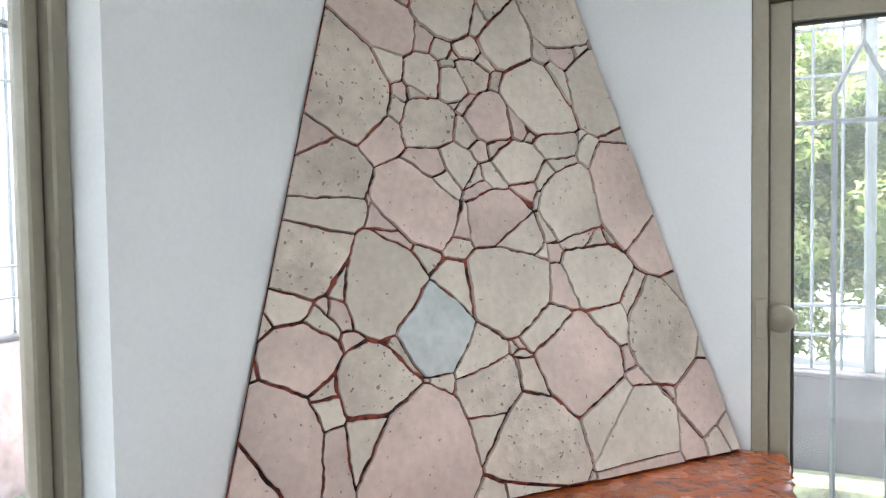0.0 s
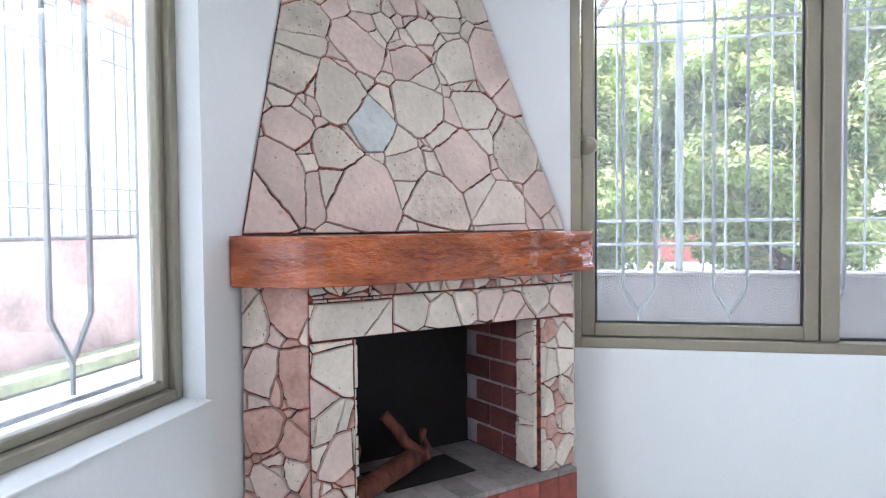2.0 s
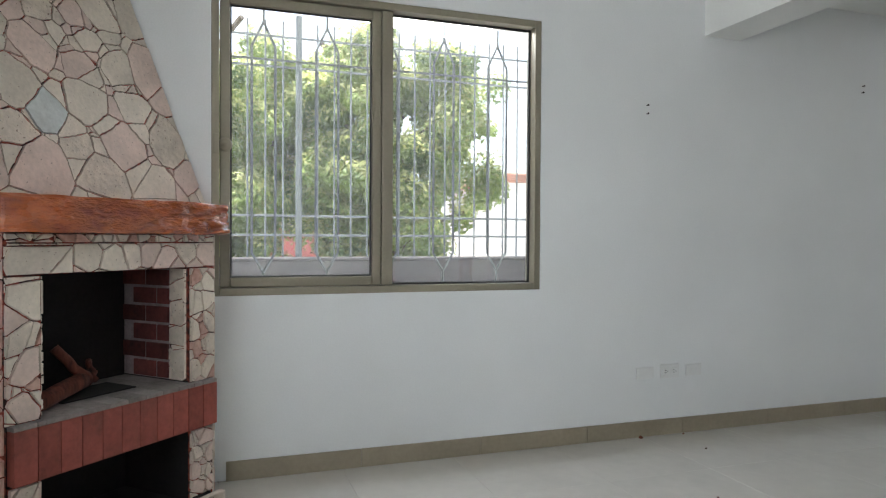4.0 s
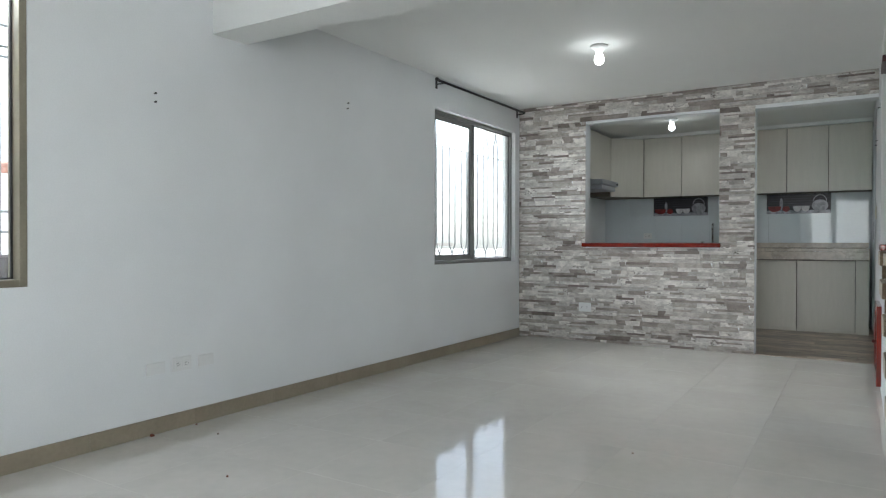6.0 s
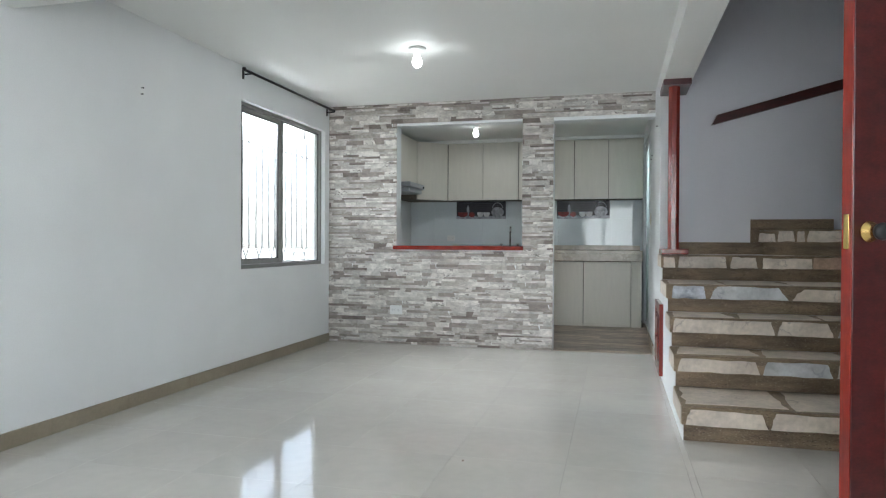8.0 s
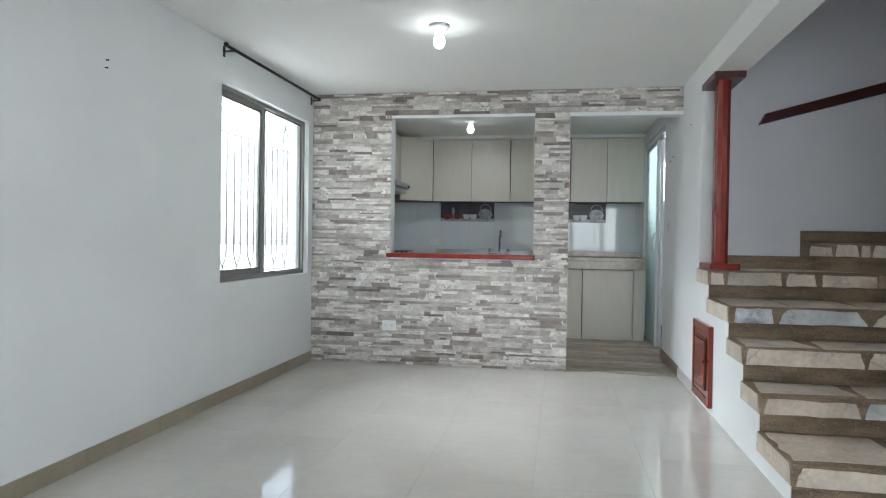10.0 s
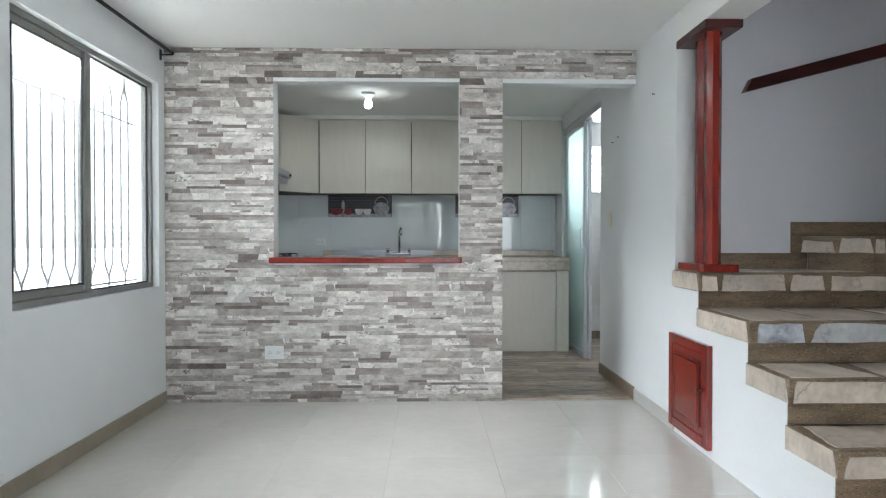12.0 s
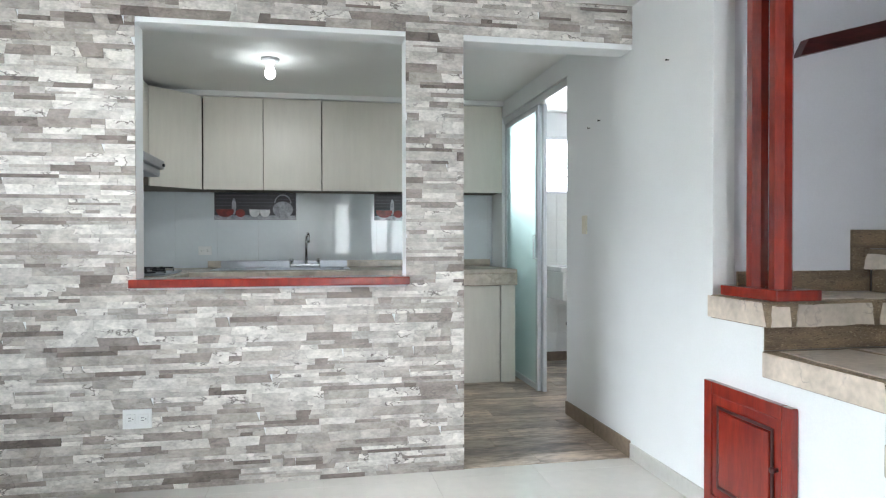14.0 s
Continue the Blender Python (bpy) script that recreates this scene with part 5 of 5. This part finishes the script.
for y0, y1, x in ((1.60, 2.495, 3.222), (1.565, 2.46, 3.256)):
    sub("stile", rounded(boxes((x, x + 0.03, y0, y0 + 0.045, 0.004, 2.203), (x, x + 0.03, y1 - 0.03, y1, 0.004, 2.203)), 0.003, 1), M_GREYALU, lau)
    sub("rail", rounded(boxes((x + 0.002, x + 0.028, y0 + 0.046, y1 - 0.031, 0.004, 0.05), (x + 0.002, x + 0.028, y0 + 0.046, y1 - 0.031, 2.165, 2.203)), 0.003, 1), M_GREYALU, lau)
    ob = sub("pane", boxes((x + 0.012, x + 0.017, y0 + 0.04, y1 - 0.025, 0.045, 2.17)), M_FROST, lau, "frosted glass pane")
    ob.visible_shadow = False
sub("handle", rounded(tube(bmesh.new(), [(3.222, 1.615, 1.02), (3.195, 1.615, 1.03), (3.195, 1.615, 1.20), (3.222, 1.615, 1.21)], 0.006, 8), 0.0005, 1), M_GREYALU, lau)

laundry_tiles = tagged(thing("laundry_tiles", "white laundry wall tiles", "tiles"), kind="structure")
for i in range(5):
    for j in range(6):
        x0, z0 = 3.302 + i * 0.27, j * 0.27
        if x0 > 4.6:
            continue
        part("tile", boxes((x0 + 0.001, min(x0 + 0.269, 4.648), KBACK - 0.009, KBACK - 0.0005, z0 + (0.091 if j == 0 else 0.001), z0 + 0.269)), M_WHITETILE, laundry_tiles)
louvre = tagged(thing("window_4", "small glass louvre window in the laundry", "window"), kind="structure")
part("window_frame", rounded(frame_bars(3.40, 4.45, KBACK + 0.02, KBACK + 0.07, 1.62, 2.16, 0.02, "x"), 0.002, 1), M_GREYALU, louvre)
for i in range(6):
    z = 1.665 + i * 0.083
    bm = bmesh.new()
    slab(bm, [Vector((3.422, -0.04)), Vector((4.428, -0.04)), Vector((4.428, 0.04)), Vector((3.422, 0.04))], Vector((0, KBACK + 0.045, z)), Vector((1, 0, 0)), Vector((0, 0.5, 0.87)), Vector((0, -0.87, 0.5)), 0.0, 0.005)
    ob = part("louvre", bm, M_GLASS, louvre)
    ob.visible_shadow = False
tub = thing("laundry_sink", "grey-white cement laundry sink on the tiled wall", "sink", at=(4.0, 2.5, 0.6))
sub("basin", rounded(boxes((3.72, 4.55, 2.36, KBACK - 0.010, 0.62, 0.88)), 0.012, 2), M_WHITETILE, tub)
sub("rim", rounded(boxes((3.69, 4.58, 2.33, KBACK - 0.0105, 0.881, 0.925)), 0.01, 2), M_WHITETILE, tub)
sub("pipe", tube(bmesh.new(), [(3.95, 2.6, 0.62), (3.95, 2.6, 0.38), (3.95, 2.835, 0.36)], 0.02, 10), M_BLACK, tub, "black waste pipe", True)

# ---- outdoors ----
ground = setting("ground", boxes((-60, -0.15, -60, 60, 0.20, 0.30), (-0.15, 60, -60, FRONT - 0.15, 0.20, 0.30), (WELL + 0.1, 60, FRONT - 0.15, 60, -0.4, -0.02), (4.46, WELL + 0.1, FRONT - 0.15, -3.1, -0.4, -0.02), (-0.15, WELL + 0.1, KBACK + 0.1, 60, -0.4, -0.05)), M_GROUND, "pale cement ground around the house", "ground")
setting("eaves", boxes((-0.75, -0.15, FRONT - 0.8, KBACK + 0.1, 2.30, 2.42), (-0.15, 4.5, FRONT - 0.8, FRONT - 0.15, 2.30, 2.42)), M_FACADE, "pale concrete eaves above the windows", "roof")
# Out of view; the block was added to throw shade on the yard.
setting("upper_wall", boxes((-0.15, RIGHT - 0.1, FRONT - 0.15, KBACK + 0.1, 2.5, 5.2)), M_FACADE, "unseen upper storey of the house, added to shade the yard", "wall")


def yard_fence(name, p, q, top, bars, material, label, seed):
    """A low masonry wall with a mossy kerb and an iron fence on it, from p to q."""
    r = random.Random(seed)
    root = thing(name, label, "garden wall", at=(p[0], p[1], 0.3))
    p, q = Vector((*p, 0)), Vector((*q, 0))
    u = (q - p).normalized()
    nn = Vector((-u.y, u.x, 0))
    L = (q - p).length

    def blk(s0, s1, d0, d1, z0, z1):
        return prism(bmesh.new(), [tuple((p + u * s + nn * d).to_2d()) for s, d in ((s0, d0), (s1, d0), (s1, d1), (s0, d1))], z0, z1)

    sub("wall", blk(0, L, -0.07, 0.07, 0.30, top), material, root)
    sub("coping", rounded(blk(-0.02, L + 0.02, -0.09, 0.09, top, top + 0.03), 0.008, 1), M_CONCRETE, root)
    sub("kerb", rounded(blk(0, L, -0.28, -0.08, 0.30, 0.40), 0.02, 1), M_MOSS, root, "mossy kerb")
    k = int(L / 0.13)
    for i in range(k):
        s = (i + 0.5) * L / k
        b = p + u * s
        sub("bar", tube(bmesh.new(), [b + UP * (top + 0.02), b + UP * bars], 0.008, 5), M_FENCE, root)
    for z in (top + 0.20, top + 0.35, bars - 0.35, bars - 0.12):
        sub("rail", tube(bmesh.new(), [p + UP * z, q + UP * z], 0.010, 5), M_FENCE, root)
    for s in (0.0, L * 0.35, L * 0.7, L):
        b = p + u * s
        sub("post", tube(bmesh.new(), [b + UP * (top + 0.02), b + UP * (bars + 0.05)], 0.025, 8), M_FENCE, root)


yard_fence("yard_fence", (-2.3, -7.9), (-2.3, -2.1), 0.86, 2.7, M_CONCRETE, "stained concrete garden wall topped by an iron fence", 1)
yard_fence("yard_fence", (8.0, -9.7), (-9.0, -9.7), 1.12, 2.7, M_REDCONC, "reddish stained garden wall topped by an iron fence", 2)


def tree(place, height, spread, leaves, seed, label, low=0.0):
    """A trunk with limbs and a crown of many small leaves in uneven clumps."""
    r = random.Random(seed)
    root = thing("tree", label, "tree", "garden trees", at=place)
    o = Vector(place)
    trunk = bmesh.new()
    pts = [o + Vector((r.uniform(-0.05, 0.05) * i, r.uniform(-0.05, 0.05) * i, height * 0.14 * i)) for i in range(6)]
    for a, b, w in zip(pts, pts[1:], (0.14, 0.12, 0.10, 0.08, 0.06)):
        tube(trunk, [a, b], w, 8)
    for i in range(16):
        s = pts[1 + i % 5]
        e = s + Vector((r.uniform(-0.65, 0.65) * spread, r.uniform(-0.65, 0.65) * spread, r.uniform(-0.05, 0.25) * height))
        tube(trunk, [s, s.lerp(e, 0.5) + Vector((0, 0, 0.15)), e], 0.03, 5)
    sub("trunk", trunk, M_BARK, root)
    mid = o + UP * height * (0.5 + low * 0.5)
    size = Vector((spread, spread, height * (0.5 - low * 0.5)))
    clumps = []
    while len(clumps) < 320:
        d = Vector((r.gauss(0, 1), r.gauss(0, 1), r.gauss(0, 1))).normalized() * r.uniform(0.45, 1.0)
        d += noise.noise_vector(d * 2.1 + o) * 0.22
        clumps.append((mid + Vector((d.x * size.x, d.y * size.y, d.z * size.z)), r.uniform(0.13, 0.26)))
    sheets = [([], []), ([], [])]
    for i in range(leaves):
        c, w = clumps[i % len(clumps)]
        d = Vector((r.gauss(0, 1), r.gauss(0, 1), r.gauss(0, 0.8))) * 0.6
        d = d.normalized() if d.length > 1 else d
        p = c + d * w
        length = r.uniform(0.024, 0.044)
        up = (d + UP * 0.7 + Vector((r.gauss(0, 0.45), r.gauss(0, 0.45), r.gauss(0, 0.45)))).normalized()
        a = up.orthogonal().normalized()
        a.rotate(Matrix.Rotation(r.uniform(0, math.tau), 3, up))
        b = up.cross(a) * length * 0.5
        a = a * length
        # Upper leaves of each clump get the lit colour, lower ones the shaded.
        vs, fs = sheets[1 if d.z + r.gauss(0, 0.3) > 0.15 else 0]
        k = len(vs)
        vs += [p - a, p + b - up * length * 0.15, p + a, p - b - up * length * 0.15]
        fs.append((k, k + 1, k + 2, k + 3))
    for (vs, fs), m in zip(sheets, (M_LEAFSHADE, M_LEAFLIT)):
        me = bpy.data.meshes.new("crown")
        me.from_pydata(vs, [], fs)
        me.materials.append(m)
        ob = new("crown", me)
        ob.parent = root
        ob.matrix_parent_inverse = root.matrix_world.inverted()
        tagged(ob, "dense small leaves in clumps, sunlit tops put into the colour", kind="stuff")


tree((-4.6, -4.6, 0.3), 3.2, 1.3, 100000, 21, "bushy bright green garden tree behind the fence", 0.12)
tree((-4.9, -6.6, 0.3), 3.1, 1.3, 100000, 22, "bushy bright green garden tree behind the fence", 0.04)
tree((-6.6, -7.9, 0.3), 3.4, 1.3, 40000, 23, "green garden tree behind the fence", 0.3)
pole = bmesh.new()
turned(pole, [(0.12, 0), (0.115, 2.0), (0.10, 5.0), (0.09, 7.0)], pose(-8.0, -3.6, 0.3), 12)
tagged(part("utility_pole", pole, M_TRUNKPOLE, None, "", True), "pale grey concrete utility pole by the road", "pole")


def house(place, w, d, h, material, rows, cols, label, face):
    """A plain building with a storey band, windows with frames and a tiled roof."""
    root = thing("house", label, "house", "houses across the road", at=place)
    x, y, z = place
    sub("wall", boxes((x, x + w, y, y + d, z, z + h)), material, root)
    sub("roof", rounded(boxes((x - 0.3, x + w + 0.3, y - 0.3, y + d + 0.3, z + h, z + h + 0.25)), 0.05, 1), M_ROOF, root)
    for i in range(cols):
        for j in range(rows):
            zz = z + 1.0 + j * 2.7
            if zz + 1.2 > z + h:
                continue
            if face == "x":
                yy = y + (i + 0.5) * d / cols
                win = sub("window", frame_bars(x + w + 0.002, x + w + 0.06, yy - 0.6, yy + 0.6, zz, zz + 1.2, 0.07, "y"), M_FACADE, root)
                sub("pane", boxes((x + w + 0.004, x + w + 0.02, yy - 0.53, yy + 0.53, zz + 0.07, zz + 1.13)), M_DARKPANE, root)
            else:
                xx = x + (i + 0.5) * w / cols
                sub("window", frame_bars(xx - 0.6, xx + 0.6, y + d + 0.002, y + d + 0.06, zz, zz + 1.2, 0.07, "x"), M_FACADE, root)
                sub("pane", boxes((xx - 0.53, xx + 0.53, y + d + 0.004, y + d + 0.02, zz + 0.07, zz + 1.13)), M_DARKPANE, root)


house((-20, -9.0, 0.3), 5, 7, 2.2, M_REDFACADE, 1, 4, "low red rendered house across the road", "x")
house((-19, 1.1, 0.3), 5, 14, 2.3, M_FACADE, 1, 5, "pale rendered house with a tiled roof across the road", "x")
house((-24, -26.0, 0.3), 22, 5, 7.5, M_FACADE, 3, 9, "pale rendered apartment building across the road", "y")

# ---- pieces of the floors and the stone wall ----
rnd = random.Random(3)
T = 0.53
alike = {}


def tile_mesh(w, d):
    key = (round(w, 3), round(d, 3))
    if key not in alike:
        alike[key] = mesh("tile", rounded(boxes((-w / 2, w / 2, -d / 2, d / 2, -0.008, 0.0)), 0.0005, 1), M_FLOOR)
    return alike[key]


def lay_tiles(x0, x1, y0, y1, ox, oy):
    i0, j0 = math.floor((x0 - ox) / T), math.floor((y0 - oy) / T)
    for i in range(i0, i0 + int((x1 - x0) / T) + 3):
        for j in range(j0, j0 + int((y1 - y0) / T) + 3):
            a, b = max(x0, ox + i * T), min(x1, ox + (i + 1) * T)
            c, d = max(y0, oy + j * T), min(y1, oy + (j + 1) * T)
            if b - a < 0.02 or d - c < 0.02:
                continue
            ob = new("tile", tile_mesh(b - a - 0.0006, d - c - 0.0006))
            ob.location, ob.parent = ((a + b) / 2, (c + d) / 2, 0), floor


lay_tiles(0, RIGHT - 0.0001, FRONT, 0, -0.01, -0.12)
lay_tiles(RIGHT, 4.46, FRONT, -2.70, -0.01, -0.12)

y = 0.0
row = 0
while y < KBACK:
    d = min(0.16, KBACK - y)
    x = -0.9 + 0.37 * (row % 3)
    while x < 4.65:
        a, b = max(0.0, x), min(4.65, x + 0.9)
        if b - a > 0.02:
            part("plank", rounded(boxes((a + 0.001, b - 0.001, y + 0.001, y + d - 0.001, -0.006, 0.002)), 0.001, 1), M_PLANK, floor_kitchen)
        x += 0.9
    y += 0.16
    row += 1

# ledge stone strips
def strip_mat(name, color, vein, rough=0.55, amount=0.8):
    return veined(mat(name, color, rough, vary=0.2, scale=13, fine=60, bump=0.45, per=0.10, stretch=(1, 1, 1.7)), vein, 13, 0.035, amount)


STRIPS = [strip_mat("white_ledge_stone", (0.70, 0.67, 0.63), (0.07, 0.05, 0.045), 0.45, 0.95), strip_mat("pale_grey_ledge_stone", (0.565, 0.53, 0.495), (0.28, 0.28, 0.26), 0.5, 0.6),
          strip_mat("mid_grey_ledge_stone", (0.435, 0.395, 0.36), (0.20, 0.17, 0.155), 0.5, 0.7), strip_mat("taupe_ledge_stone", (0.325, 0.282, 0.252), (0.12, 0.12, 0.11), 0.5, 0.6), strip_mat("dark_ledge_stone", (0.215, 0.176, 0.156), (0.05, 0.035, 0.035), 0.5, 0.6)]
HOLES = [(0.73, 1.99, 0.945, 2.178), (2.284, RIGHT + 1, -1, 2.172)]
rest = [bmesh.new() for _ in STRIPS]
count = 0
z = 0.0
while z < H - 0.004:
    h = min(rnd.choice((0.017, 0.022, 0.030, 0.038, 0.045)), H - z)
    x = -rnd.uniform(0, 0.2)
    lean = 0.0
    while x < RIGHT:
        w = rnd.choice((0.06, 0.09, 0.13, 0.17, 0.22, 0.26))
        a, b = max(0.001, x), min(RIGHT - 0.001, x + w)
        spans = [(a, b)]
        for hx0, hx1, hz0, hz1 in HOLES:
            if z + h > hz0 + 0.004 and z < hz1 - 0.004:
                spans = [s for p, q in spans for s in ((p, min(q, hx0)), (max(p, hx1), q)) if s[1] - s[0] > 0.008]
        layers = [(z, z + h)]
        if h > 0.028 and rnd.random() < 0.38:
            m = z + h * rnd.uniform(0.35, 0.65)
            layers = [(z, m), (m, z + h)]
        t = rnd.uniform(-0.4, 0.4) * h if len(layers) == 1 and spans == [(a, x + w)] and w > 0.05 else 0.0
        for p, q in spans:
            for lo, hi in layers:
                k = rnd.choices(range(5), (29, 26, 22, 16, 7))[0]
                out = rnd.uniform(0.005, 0.012)
                s = lean if p == x and len(layers) == 1 else 0.0
                poly = [Vector((p + 0.0001, lo + 0.0001)), Vector((q - 0.0001, lo + 0.0001)), Vector((q - 0.0001 + t, hi - 0.0001)), Vector((p + 0.0001 + s, hi - 0.0001))]
                near = 0.45 < p < 2.3 and 0.5 < z < 1.6
                if near and count < 300:
                    part("stone_strip", slab(bmesh.new(), poly, Vector((0, 0, 0)), Vector((1, 0, 0)), UP, Vector((0, -1, 0)), 0.0, out, 0.0003), STRIPS[k], wall_stone)
                    count += 1
                else:
                    slab(rest[k], poly, Vector((0, 0, 0)), Vector((1, 0, 0)), UP, Vector((0, -1, 0)), 0.0, out, 0.0003)
        lean = t
        x += w
    z += h
for bm, m in zip(rest, STRIPS):
    tagged(part("stone_strips", bm, m, wall_stone, "ledge stone strips"), kind="stuff")
